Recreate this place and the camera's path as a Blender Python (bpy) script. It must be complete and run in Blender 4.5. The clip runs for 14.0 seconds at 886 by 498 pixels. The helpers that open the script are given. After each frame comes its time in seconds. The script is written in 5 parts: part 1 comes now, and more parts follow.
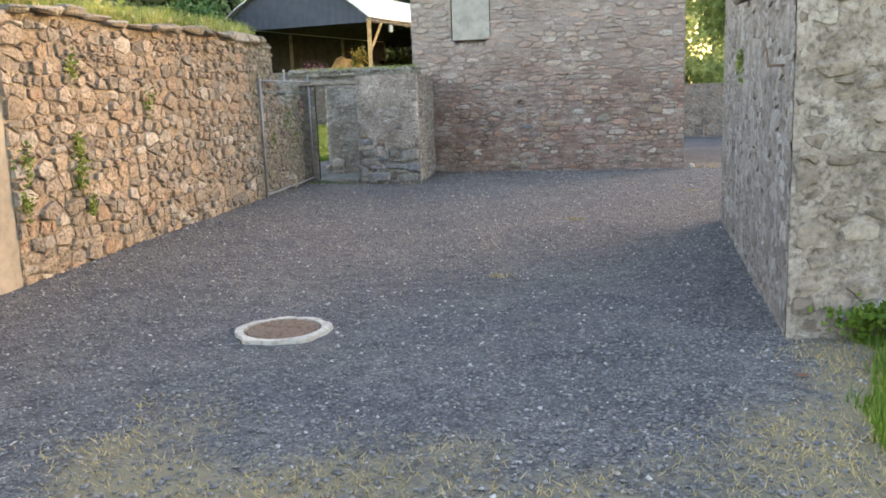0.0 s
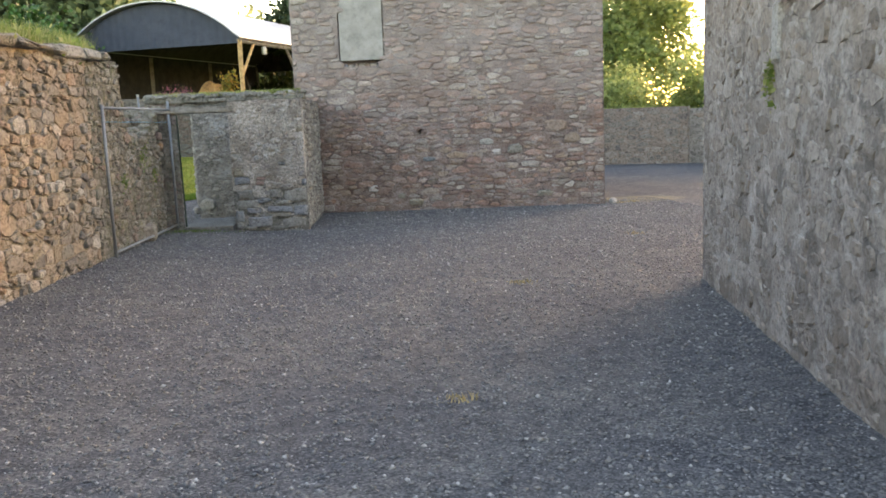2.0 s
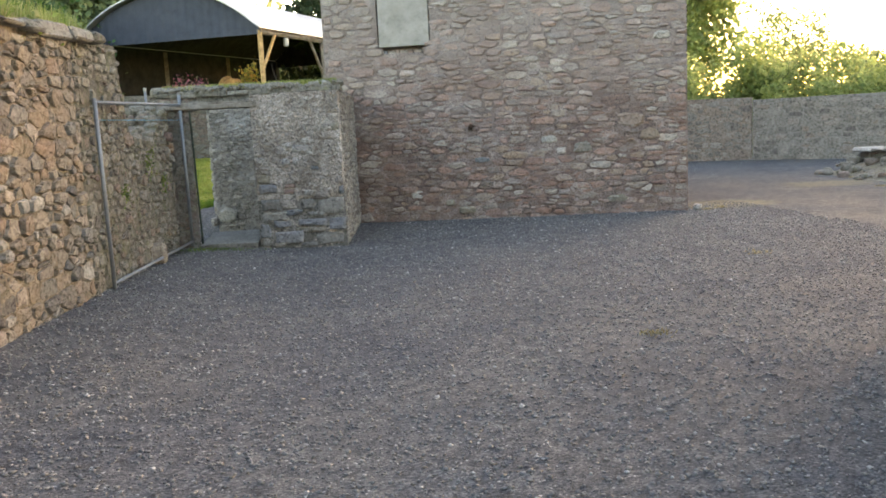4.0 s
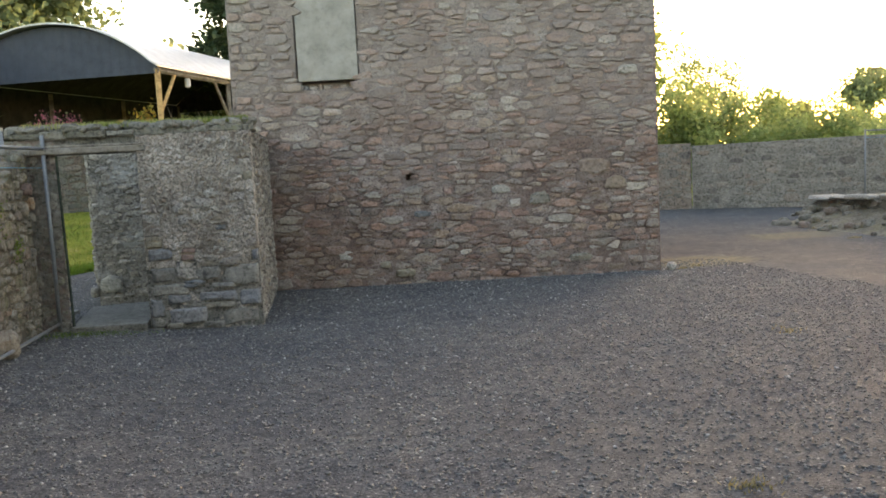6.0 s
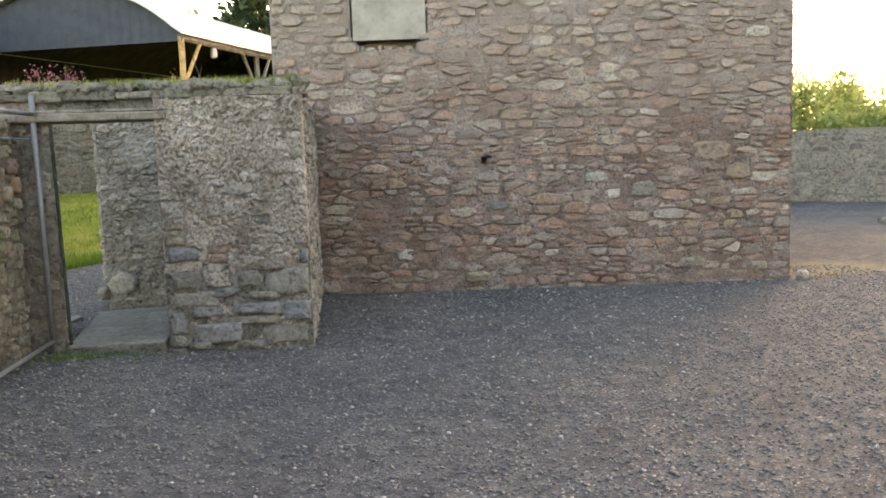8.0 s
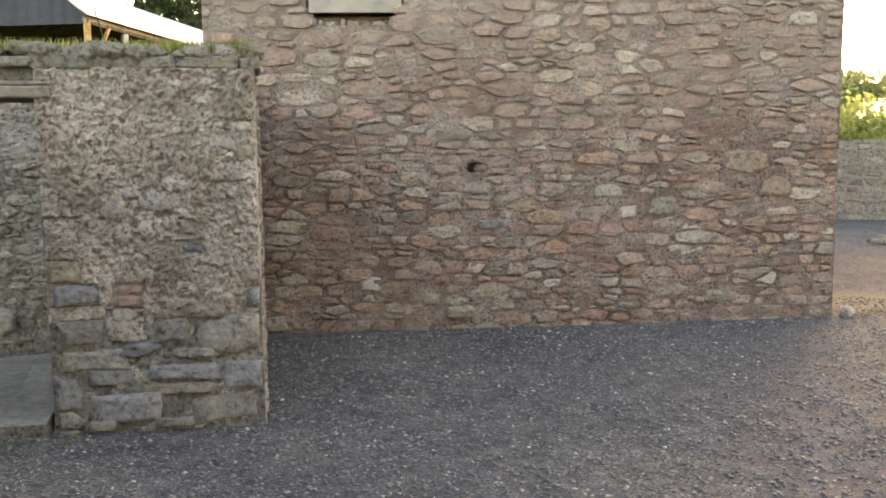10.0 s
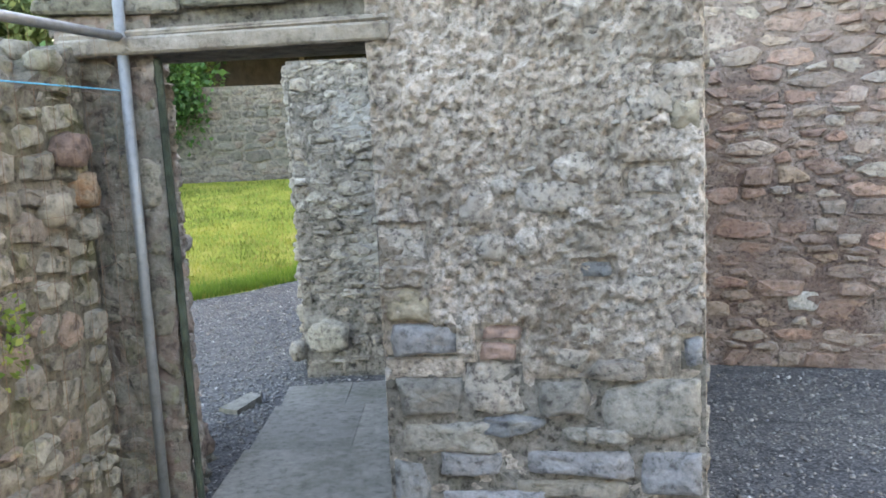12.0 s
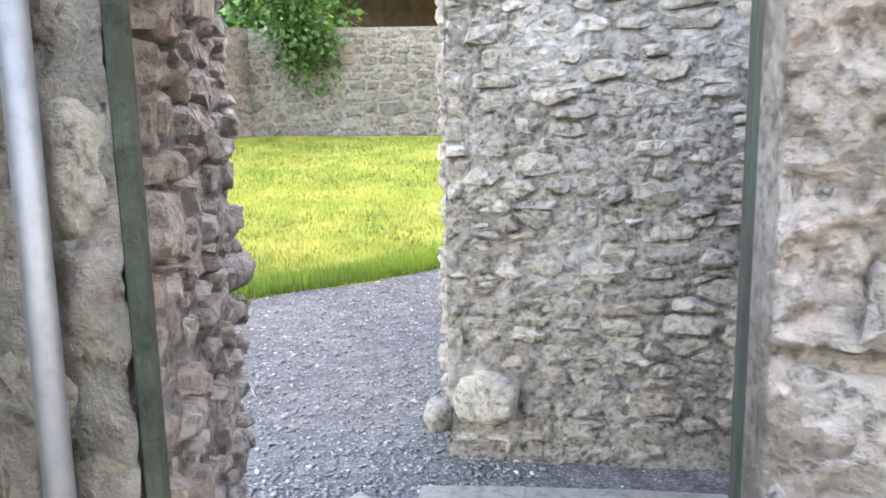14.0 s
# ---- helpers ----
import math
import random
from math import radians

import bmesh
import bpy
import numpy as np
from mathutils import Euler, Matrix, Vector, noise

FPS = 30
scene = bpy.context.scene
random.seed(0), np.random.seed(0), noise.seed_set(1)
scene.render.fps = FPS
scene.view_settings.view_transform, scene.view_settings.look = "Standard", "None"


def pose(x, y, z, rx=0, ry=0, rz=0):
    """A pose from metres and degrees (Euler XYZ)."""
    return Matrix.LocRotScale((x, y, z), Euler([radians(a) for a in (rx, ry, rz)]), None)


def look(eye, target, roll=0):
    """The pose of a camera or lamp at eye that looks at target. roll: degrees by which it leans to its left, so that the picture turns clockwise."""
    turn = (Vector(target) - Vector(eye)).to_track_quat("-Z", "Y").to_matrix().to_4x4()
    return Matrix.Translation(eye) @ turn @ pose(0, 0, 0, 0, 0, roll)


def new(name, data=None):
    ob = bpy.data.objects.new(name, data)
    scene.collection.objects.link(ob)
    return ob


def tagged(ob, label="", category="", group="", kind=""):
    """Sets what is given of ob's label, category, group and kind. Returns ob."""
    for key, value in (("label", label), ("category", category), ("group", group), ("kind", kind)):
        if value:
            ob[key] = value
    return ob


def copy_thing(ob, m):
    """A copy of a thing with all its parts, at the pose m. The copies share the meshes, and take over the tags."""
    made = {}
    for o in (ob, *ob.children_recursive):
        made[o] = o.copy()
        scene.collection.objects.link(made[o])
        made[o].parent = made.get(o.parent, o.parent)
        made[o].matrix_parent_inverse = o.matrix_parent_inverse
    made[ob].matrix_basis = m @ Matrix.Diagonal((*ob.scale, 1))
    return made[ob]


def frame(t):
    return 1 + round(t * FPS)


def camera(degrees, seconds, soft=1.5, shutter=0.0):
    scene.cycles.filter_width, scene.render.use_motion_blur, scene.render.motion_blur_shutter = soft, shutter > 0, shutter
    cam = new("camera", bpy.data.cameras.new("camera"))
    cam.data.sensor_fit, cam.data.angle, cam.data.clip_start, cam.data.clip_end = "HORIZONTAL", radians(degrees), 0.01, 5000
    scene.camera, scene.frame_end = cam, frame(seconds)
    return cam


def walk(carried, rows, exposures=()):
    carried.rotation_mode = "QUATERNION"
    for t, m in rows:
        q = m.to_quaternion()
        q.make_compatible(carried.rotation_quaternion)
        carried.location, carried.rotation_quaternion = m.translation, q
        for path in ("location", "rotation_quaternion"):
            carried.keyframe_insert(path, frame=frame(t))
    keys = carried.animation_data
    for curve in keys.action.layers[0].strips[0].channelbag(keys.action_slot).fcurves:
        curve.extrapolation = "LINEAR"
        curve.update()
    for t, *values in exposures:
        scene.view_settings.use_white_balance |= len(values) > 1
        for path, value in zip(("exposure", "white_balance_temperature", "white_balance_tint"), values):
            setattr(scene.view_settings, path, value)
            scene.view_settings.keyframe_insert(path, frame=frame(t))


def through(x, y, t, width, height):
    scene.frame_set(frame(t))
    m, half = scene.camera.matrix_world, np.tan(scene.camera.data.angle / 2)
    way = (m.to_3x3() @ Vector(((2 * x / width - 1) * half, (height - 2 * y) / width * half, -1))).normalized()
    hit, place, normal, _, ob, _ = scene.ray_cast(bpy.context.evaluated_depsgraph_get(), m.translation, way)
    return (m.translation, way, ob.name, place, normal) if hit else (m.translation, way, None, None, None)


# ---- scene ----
cam = camera(54.1, 14.0, soft=1.7, shutter=0.08)
METRES, EYE = 17.6, 1.6
ROWS = [
    (0.0, 0.0, 0.0, 0.0, -0.35, -10.05, 1.98),
    (0.5, -0.0071, 0.0407, 0.0007, -3.28, -8.39, 1.95),
    (1.0, -0.0103, 0.0787, 0.0027, -3.54, -8.23, 2.59),
    (1.5, -0.0144, 0.1188, 0.0021, -5.54, -9.04, 2.13),
    (2.0, -0.017, 0.1613, 0.0029, -8.63, -8.66, 2.31),
    (2.5, -0.0255, 0.1966, 0.0027, -6.32, -8.65, 2.8),
    (5.0, -0.035, 0.3786, 0.0029, -11.66, -8.96, 2.92),
    (5.5, -0.034, 0.4123, 0.0038, -14.28, -5.72, 2.87),
    (6.0, -0.0367, 0.4508, 0.0018, -13.57, -6.01, 2.96),
    (6.5, -0.0388, 0.483, 0.0008, -15.67, -6.71, 2.74),
    (7.0, -0.0421, 0.5171, 0.0004, -11.27, -7.17, 2.79),
    (9.5, -0.0546, 0.6924, -0.0012, -16.33, -6.51, 0.46),
    (10.0, -0.055, 0.7213, -0.0019, -17.61, -6.68, 0.66),
    (10.5, -0.0578, 0.7531, -0.0033, -10.21, -5.98, 2.7),
    (11.0, -0.0613, 0.7825, -0.0026, -9.85, -7.96, 3.13),
    (11.5, -0.0652, 0.8161, -0.0023, 0.81, -7.19, 2.88),
    (12.0, -0.0708, 0.8512, -0.0041, 2.85, -7.78, 2.72),
    (12.5, -0.074, 0.8866, -0.0059, -0.07, -8.24, 2.08),
    (13.0, -0.0868, 0.9214, -0.0068, 6.61, -9.78, 0.87),
    (13.5, -0.0959, 0.9548, -0.0075, 8.17, -10.42, 0.44),
    (14.0, -0.1063, 0.9889, -0.0074, 11.72, -10.29, 0.88),
]
# (seconds, stops, kelvin, tint)
EXPOSURES = [(0.0, 3.6, 7170, 23), (0.5, 3.39, 7320, 23), (1.5, 3.4, 7370, 23), (2.5, 3.45, 7370, 23), (5.0, 3.34, 7350, 19), (5.5, 2.97, 7450, 19), (7.0, 3.42, 8000, 21), (9.5, 3.65, 8800, 25), (10.5, 3.85, 9100, 27), (11.0, 4.2, 8600, 25), (11.5, 3.72, 7300, 21), (12.0, 4.42, 7200, 23), (12.5, 4.62, 7300, 25), (13.0, 5.1, 7500, 27), (14.0, 5.27, 7600, 31)]
walk(cam, [(t, pose(0, 0, EYE) @ pose(METRES * x, METRES * y, METRES * z, 90 + pitch, roll, yaw)) for t, x, y, z, yaw, pitch, roll in ROWS], EXPOSURES)

# ---- sky and sun: a low evening sun ahead and to the right ----
SUN_AZ, SUN_EL = 47.0, 7.0
world = bpy.data.worlds.new("evening_sky")
scene.world = world
world.use_nodes = True
wn = world.node_tree
sky = wn.nodes.new("ShaderNodeTexSky")
sky.sky_type, sky.sun_disc = "NISHITA", False
sky.sun_elevation, sky.sun_rotation = radians(SUN_EL), radians(SUN_AZ)
sky.air_density, sky.dust_density, sky.ozone_density = 1.0, 1.5, 0.8
wn.nodes["Background"].inputs["Strength"].default_value = 0.15
wn.links.new(sky.outputs[0], wn.nodes["Background"].inputs["Color"])
sun_data = bpy.data.lights.new("sun", "SUN")
sun_data.energy, sun_data.angle, sun_data.color = 0.14, radians(7.0), (1.0, 0.86, 0.70)
sun = new("sun", sun_data)
sun.matrix_world = look((100 * math.sin(radians(SUN_AZ)), 100 * math.cos(radians(SUN_AZ)), 100 * math.tan(radians(SUN_EL))), (0, 0, 0))

# ---- materials ----


def ramp(nt, stops):
    node = nt.nodes.new("ShaderNodeValToRGB")
    while len(node.color_ramp.elements) < len(stops):
        node.color_ramp.elements.new(0.5)
    for el, (at, col) in zip(node.color_ramp.elements, stops):
        el.position, el.color = at, (*col, 1) if len(col) == 3 else col
    return node


def noise_tex(nt, scale, detail=5.0, rough=0.6, stretch=None):
    geo = nt.nodes.new("ShaderNodeNewGeometry")
    tex = nt.nodes.new("ShaderNodeTexNoise")
    tex.inputs["Scale"].default_value, tex.inputs["Detail"].default_value, tex.inputs["Roughness"].default_value = scale, detail, rough
    if stretch:
        mp = nt.nodes.new("ShaderNodeMapping")
        mp.inputs["Scale"].default_value = stretch
        nt.links.new(geo.outputs["Position"], mp.inputs["Vector"])
        nt.links.new(mp.outputs[0], tex.inputs["Vector"])
    else:
        nt.links.new(geo.outputs["Position"], tex.inputs["Vector"])
    return tex


def mix(nt, fac, a, b, kind="MIX"):
    node = nt.nodes.new("ShaderNodeMix")
    node.data_type, node.blend_type = "RGBA", kind
    for sock, val in ((node.inputs["Factor"], fac), (node.inputs["A"], a), (node.inputs["B"], b)):
        if isinstance(val, bpy.types.NodeSocket):
            nt.links.new(val, sock)
        elif isinstance(val, (int, float)):
            sock.default_value = val
        else:
            sock.default_value = (*val, 1)
    return node.outputs["Result"]


def maths(nt, op, a, b=0.0, clamp=False):
    node = nt.nodes.new("ShaderNodeMath")
    node.operation, node.use_clamp = op, clamp
    for sock, val in zip(node.inputs, (a, b)):
        if isinstance(val, bpy.types.NodeSocket):
            nt.links.new(val, sock)
        else:
            sock.default_value = val
    return node.outputs[0]


def piece_random(nt):
    """A random number for each piece, whether it is an object of its own or an island of a joined mesh."""
    info = nt.nodes.new("ShaderNodeObjectInfo")
    geo = nt.nodes.new("ShaderNodeNewGeometry")
    return maths(nt, "FRACT", maths(nt, "ADD", info.outputs["Random"], geo.outputs["Random Per Island"]))


def surface(name, palette, grain=30.0, grain_amount=0.35, patch=1.5, patch_col=(0.5, 0.48, 0.42), patch_at=(0.55, 0.7), patch_amount=0.0,
            rough=0.9, bump=0.4, bump_scale=60.0, by_piece=True, metal=0.0, patch2=None, high=None):
    """A procedural surface: a palette (by piece or by noise), grain, patches of lichen or dirt at a second scale, and relief."""
    m = bpy.data.materials.new(name)
    m.use_nodes = True
    nt = m.node_tree
    bsdf = nt.nodes["Principled BSDF"]
    n = len(palette)
    pal = ramp(nt, [((i + 0.5) / n, c) for i, c in enumerate(palette)])
    base_noise = noise_tex(nt, 2.5, 6)
    if by_piece:
        fac = maths(nt, "ADD", maths(nt, "MULTIPLY", piece_random(nt), 0.85), maths(nt, "MULTIPLY", base_noise.outputs["Fac"], 0.15))
    else:
        fac = maths(nt, "ADD", maths(nt, "MULTIPLY", maths(nt, "SUBTRACT", base_noise.outputs["Fac"], 0.5), 2.2), 0.5, True)
    nt.links.new(fac, pal.inputs["Fac"])
    g = noise_tex(nt, grain, 6, 0.7)
    dark = ramp(nt, [(0.36, (1 - grain_amount * 1.3,) * 3), (0.46, (1 - grain_amount * 0.3,) * 3), (0.66, (1 + grain_amount * 0.6,) * 3)])
    nt.links.new(g.outputs["Fac"], dark.inputs["Fac"])
    col = mix(nt, 1.0, pal.outputs[0], dark.outputs[0], "MULTIPLY")
    if patch_amount:
        p = noise_tex(nt, patch, 7, 0.72)
        pr = ramp(nt, [(patch_at[0], (0, 0, 0)), (patch_at[1], (patch_amount,) * 3)])
        nt.links.new(p.outputs["Fac"], pr.inputs["Fac"])
        col = mix(nt, pr.outputs[0], col, patch_col)
    if patch2:
        scale, c2, at, amount = patch2
        p = noise_tex(nt, scale, 6, 0.7)
        pr = ramp(nt, [(at[0], (0, 0, 0)), (at[1], (amount,) * 3)])
        nt.links.new(p.outputs["Fac"], pr.inputs["Fac"])
        col = mix(nt, pr.outputs[0], col, c2)
    if high:
        z0, z1, c3, amount = high
        geo = nt.nodes.new("ShaderNodeNewGeometry")
        xyz = nt.nodes.new("ShaderNodeSeparateXYZ")
        nt.links.new(geo.outputs["Position"], xyz.inputs[0])
        wash = noise_tex(nt, 1.1, 7, 0.7)
        up = maths(nt, "DIVIDE", maths(nt, "SUBTRACT", maths(nt, "ADD", xyz.outputs["Z"], maths(nt, "MULTIPLY", maths(nt, "SUBTRACT", wash.outputs["Fac"], 0.5), 4.0)), z0), z1 - z0, True)
        col = mix(nt, maths(nt, "MULTIPLY", up, amount), col, c3)
    nt.links.new(col, bsdf.inputs["Base Color"])
    bsdf.inputs["Roughness"].default_value, bsdf.inputs["Metallic"].default_value = rough, metal
    bsdf.inputs["Specular IOR Level"].default_value = 0.3
    b1 = noise_tex(nt, bump_scale, 8, 0.7)
    height = maths(nt, "ADD", maths(nt, "MULTIPLY", dark.outputs[0], 0.8), maths(nt, "MULTIPLY", b1.outputs["Fac"], 0.5))
    bn = nt.nodes.new("ShaderNodeBump")
    bn.inputs["Strength"].default_value, bn.inputs["Distance"].default_value = min(1.0, bump * 1.3), 0.022
    nt.links.new(height, bn.inputs["Height"])
    nt.links.new(bn.outputs[0], bsdf.inputs["Normal"])
    return m


M_TOWER = surface("tower_rubble", [(0.155, 0.127, 0.118), (0.301, 0.193, 0.157), (0.214, 0.187, 0.17), (0.36, 0.231, 0.181), (0.289, 0.257, 0.231), (0.219, 0.14, 0.118), (0.415, 0.372, 0.32), (0.265, 0.237, 0.21), (0.338, 0.253, 0.189), (0.185, 0.162, 0.149), (0.318, 0.21, 0.173), (0.536, 0.508, 0.457)],
                  grain=26, grain_amount=0.36, patch=5.0, patch_col=(0.36, 0.33, 0.305), patch_at=(0.53, 0.70), patch_amount=0.6, bump=0.75, bump_scale=70, patch2=(0.75, (0.175, 0.105, 0.082), (0.44, 0.62), 0.5), high=(1.2, 3.2, (0.33, 0.31, 0.305), 0.38))
M_TOWER_MORTAR = surface("tower_lime_mortar", [(0.163, 0.13, 0.119), (0.255, 0.205, 0.184), (0.395, 0.339, 0.309)], grain=38, grain_amount=0.55, patch=2.6, patch_col=(0.175, 0.112, 0.092), patch_at=(0.45, 0.62), patch_amount=0.6, bump=0.85, bump_scale=70, by_piece=False, patch2=(0.75, (0.165, 0.105, 0.085), (0.44, 0.62), 0.55), high=(1.2, 3.2, (0.34, 0.32, 0.312), 0.42))
M_PIER = surface("harled_lime_render", [(0.281, 0.243, 0.213), (0.417, 0.37, 0.332), (0.542, 0.491, 0.451)], grain=42, grain_amount=0.42, patch=15.0, patch_col=(0.17, 0.15, 0.13), patch_at=(0.53, 0.64), patch_amount=0.6,
                 bump=0.8, bump_scale=80, by_piece=False, patch2=(1.7, (0.19, 0.165, 0.135), (0.5, 0.64), 0.7))
M_HARL_STONE = surface("limed_rubble", [(0.297, 0.27, 0.248), (0.378, 0.351, 0.324), (0.252, 0.225, 0.203), (0.423, 0.396, 0.369), (0.324, 0.284, 0.257)], grain=32, grain_amount=0.5, patch=8.0, patch_col=(0.22, 0.20, 0.175), patch_at=(0.52, 0.68), patch_amount=0.6, bump=0.75, bump_scale=80)
M_PIER_STONE = surface("dressed_grey_stone", [(0.16, 0.155, 0.145), (0.23, 0.22, 0.20), (0.13, 0.14, 0.155), (0.27, 0.255, 0.225), (0.19, 0.175, 0.15)], grain=25, grain_amount=0.4, patch=7.0, patch_col=(0.36, 0.35, 0.325), patch_at=(0.54, 0.7), patch_amount=0.5, bump=0.55)
M_BLUE = surface("blue_grey_stone", [(0.193, 0.198, 0.212), (0.231, 0.234, 0.247)], grain=25, grain_amount=0.4, patch=9.0, patch_col=(0.36, 0.36, 0.35), patch_at=(0.58, 0.72), patch_amount=0.5, bump=0.5)
M_PINK = surface("pink_sandstone", [(0.28, 0.195, 0.17), (0.24, 0.175, 0.155)], grain=25, bump=0.4)
M_TAN = surface("tan_stone", [(0.235, 0.205, 0.155), (0.21, 0.19, 0.155)], grain=18, patch=14.0, patch_col=(0.40, 0.38, 0.33), patch_at=(0.52, 0.7), patch_amount=0.6, bump=0.5)
M_PALE = surface("pale_limestone", [(0.31, 0.295, 0.265), (0.38, 0.36, 0.33)], grain=30, grain_amount=0.4, patch=12.0, patch_col=(0.2, 0.19, 0.17), patch_at=(0.55, 0.68), patch_amount=0.7, bump=0.6)
M_REVEAL = surface("grey_rubble", [(0.236, 0.217, 0.19), (0.301, 0.279, 0.249), (0.203, 0.185, 0.167), (0.341, 0.318, 0.286), (0.268, 0.236, 0.204), (0.382, 0.356, 0.323)], grain=30, grain_amount=0.42, patch=6.0, patch_col=(0.50, 0.49, 0.47), patch_at=(0.52, 0.7), patch_amount=0.5, bump=0.75, bump_scale=80)
M_REVEAL_MORTAR = surface("weathered_mortar", [(0.13, 0.125, 0.11), (0.20, 0.19, 0.175), (0.28, 0.265, 0.245)], grain=28, grain_amount=0.5, patch=5.0, patch_col=(0.11, 0.105, 0.09), patch_at=(0.52, 0.68), patch_amount=0.6, bump=0.8, bump_scale=70, by_piece=False)
M_REAR_MORTAR = surface("pale_weathered_mortar", [(0.15, 0.139, 0.125), (0.23, 0.213, 0.194), (0.319, 0.297, 0.275)], grain=30, grain_amount=0.5, patch=5.0, patch_col=(0.17, 0.165, 0.145), patch_at=(0.52, 0.68), patch_amount=0.6, bump=0.85, bump_scale=70, by_piece=False, patch2=(2.2, (0.42, 0.415, 0.405), (0.52, 0.66), 0.6))
M_LAWN_WALL = surface("lawn_wall_rubble", [(0.10, 0.092, 0.08), (0.14, 0.13, 0.115), (0.085, 0.08, 0.07), (0.17, 0.158, 0.14), (0.14, 0.108, 0.09)], grain=15, grain_amount=0.45, patch=2.0, patch_col=(0.09, 0.10, 0.07), patch_at=(0.5, 0.68), patch_amount=0.6, bump=0.6, bump_scale=25)
M_LICHEN = surface("orange_lichen_stone", [(0.26, 0.20, 0.15), (0.34, 0.28, 0.22)], grain=24, grain_amount=0.4, patch=5.0, patch_col=(0.24, 0.12, 0.055), patch_at=(0.55, 0.62), patch_amount=0.65, bump=0.6)
M_JAMB_STONE = surface("pale_jamb_rubble", [(0.36, 0.315, 0.275), (0.44, 0.39, 0.345), (0.29, 0.24, 0.205), (0.50, 0.46, 0.415), (0.33, 0.26, 0.225)], grain=30, grain_amount=0.42, patch=6.0, patch_col=(0.22, 0.205, 0.175), patch_at=(0.54, 0.7), patch_amount=0.5, bump=0.7, bump_scale=80)
M_JAMB = surface("brown_grey_daub", [(0.122, 0.122, 0.107), (0.204, 0.194, 0.173), (0.184, 0.143, 0.128), (0.275, 0.255, 0.23)], grain=16, grain_amount=0.45, patch=3.5, patch_col=(0.12, 0.13, 0.11), patch_at=(0.5, 0.66), patch_amount=0.7, bump=0.7, bump_scale=60, by_piece=False, patch2=(1.9, (0.165, 0.105, 0.088), (0.52, 0.64), 0.7))
M_LEFT = surface("warm_fieldstone", [(0.172, 0.151, 0.128), (0.257, 0.204, 0.15), (0.213, 0.192, 0.168), (0.288, 0.247, 0.197), (0.126, 0.117, 0.108), (0.345, 0.333, 0.302), (0.242, 0.171, 0.121), (0.188, 0.179, 0.16), (0.296, 0.223, 0.156)], grain=24, grain_amount=0.42, patch=6.0, patch_col=(0.40, 0.37, 0.315), patch_at=(0.55, 0.72), patch_amount=0.5, bump=0.65, bump_scale=50, patch2=(3.0, (0.13, 0.115, 0.085), (0.55, 0.70), 0.5))
M_LOW = surface("mossy_fieldstone", [(0.166, 0.154, 0.129), (0.224, 0.21, 0.176), (0.191, 0.176, 0.154), (0.266, 0.253, 0.215), (0.142, 0.133, 0.116), (0.233, 0.18, 0.15)], grain=24, grain_amount=0.42, patch=4.0, patch_col=(0.14, 0.145, 0.06), patch_at=(0.53, 0.68), patch_amount=0.65, bump=0.65, bump_scale=60)
M_LOW_MORTAR = surface("mossy_mortar", [(0.085, 0.076, 0.06), (0.136, 0.123, 0.098), (0.187, 0.17, 0.14)], grain=30, patch=4.0, patch_col=(0.09, 0.10, 0.04), patch_at=(0.5, 0.68), patch_amount=0.6, bump=0.8, bump_scale=40, by_piece=False)
M_LEFT_MORTAR = surface("earthy_mortar", [(0.143, 0.121, 0.094), (0.234, 0.196, 0.148), (0.329, 0.284, 0.219)], grain=24, grain_amount=0.5, patch=6.0, patch_col=(0.085, 0.074, 0.056), patch_at=(0.50, 0.66), patch_amount=0.6, bump=0.8, bump_scale=50, by_piece=False)
M_RIGHT = surface("limewashed_rubble", [(0.193, 0.163, 0.137), (0.261, 0.222, 0.189), (0.164, 0.136, 0.114), (0.329, 0.29, 0.255), (0.232, 0.195, 0.163)], grain=18, grain_amount=0.32, patch=3.5, patch_col=(0.46, 0.445, 0.42), patch_at=(0.54, 0.68), patch_amount=0.6, bump=0.65, bump_scale=50)
M_RIGHT_MORTAR = surface("old_limewash", [(0.206, 0.174, 0.147), (0.29, 0.252, 0.223), (0.384, 0.343, 0.311)], grain=26, grain_amount=0.36, patch=4.5, patch_col=(0.50, 0.48, 0.45), patch_at=(0.54, 0.68), patch_amount=0.5, bump=0.7, bump_scale=70, by_piece=False, patch2=(2.6, (0.10, 0.088, 0.078), (0.50, 0.63), 0.75))
M_COPING = surface("mossy_coping", [(0.17, 0.16, 0.135), (0.23, 0.215, 0.185), (0.14, 0.135, 0.115), (0.28, 0.265, 0.235)], grain=26, grain_amount=0.45, patch=5.0, patch_col=(0.16, 0.17, 0.07), patch_at=(0.55, 0.68), patch_amount=0.6, bump=0.7)
M_COVER = surface("rusty_cover", [(0.151, 0.097, 0.068), (0.197, 0.13, 0.096), (0.174, 0.115, 0.085)], grain=30, patch=10, patch_col=(0.28, 0.23, 0.2), patch_at=(0.5, 0.7), patch_amount=0.4, rough=0.8, bump=0.3, by_piece=False, metal=0.1)
M_PLASTER = surface("cement_plaster", [(0.188, 0.176, 0.15), (0.24, 0.225, 0.199)], grain=12, grain_amount=0.15, patch=2.0, patch_col=(0.25, 0.25, 0.2), patch_at=(0.5, 0.7), patch_amount=0.5, bump=0.2, by_piece=False)
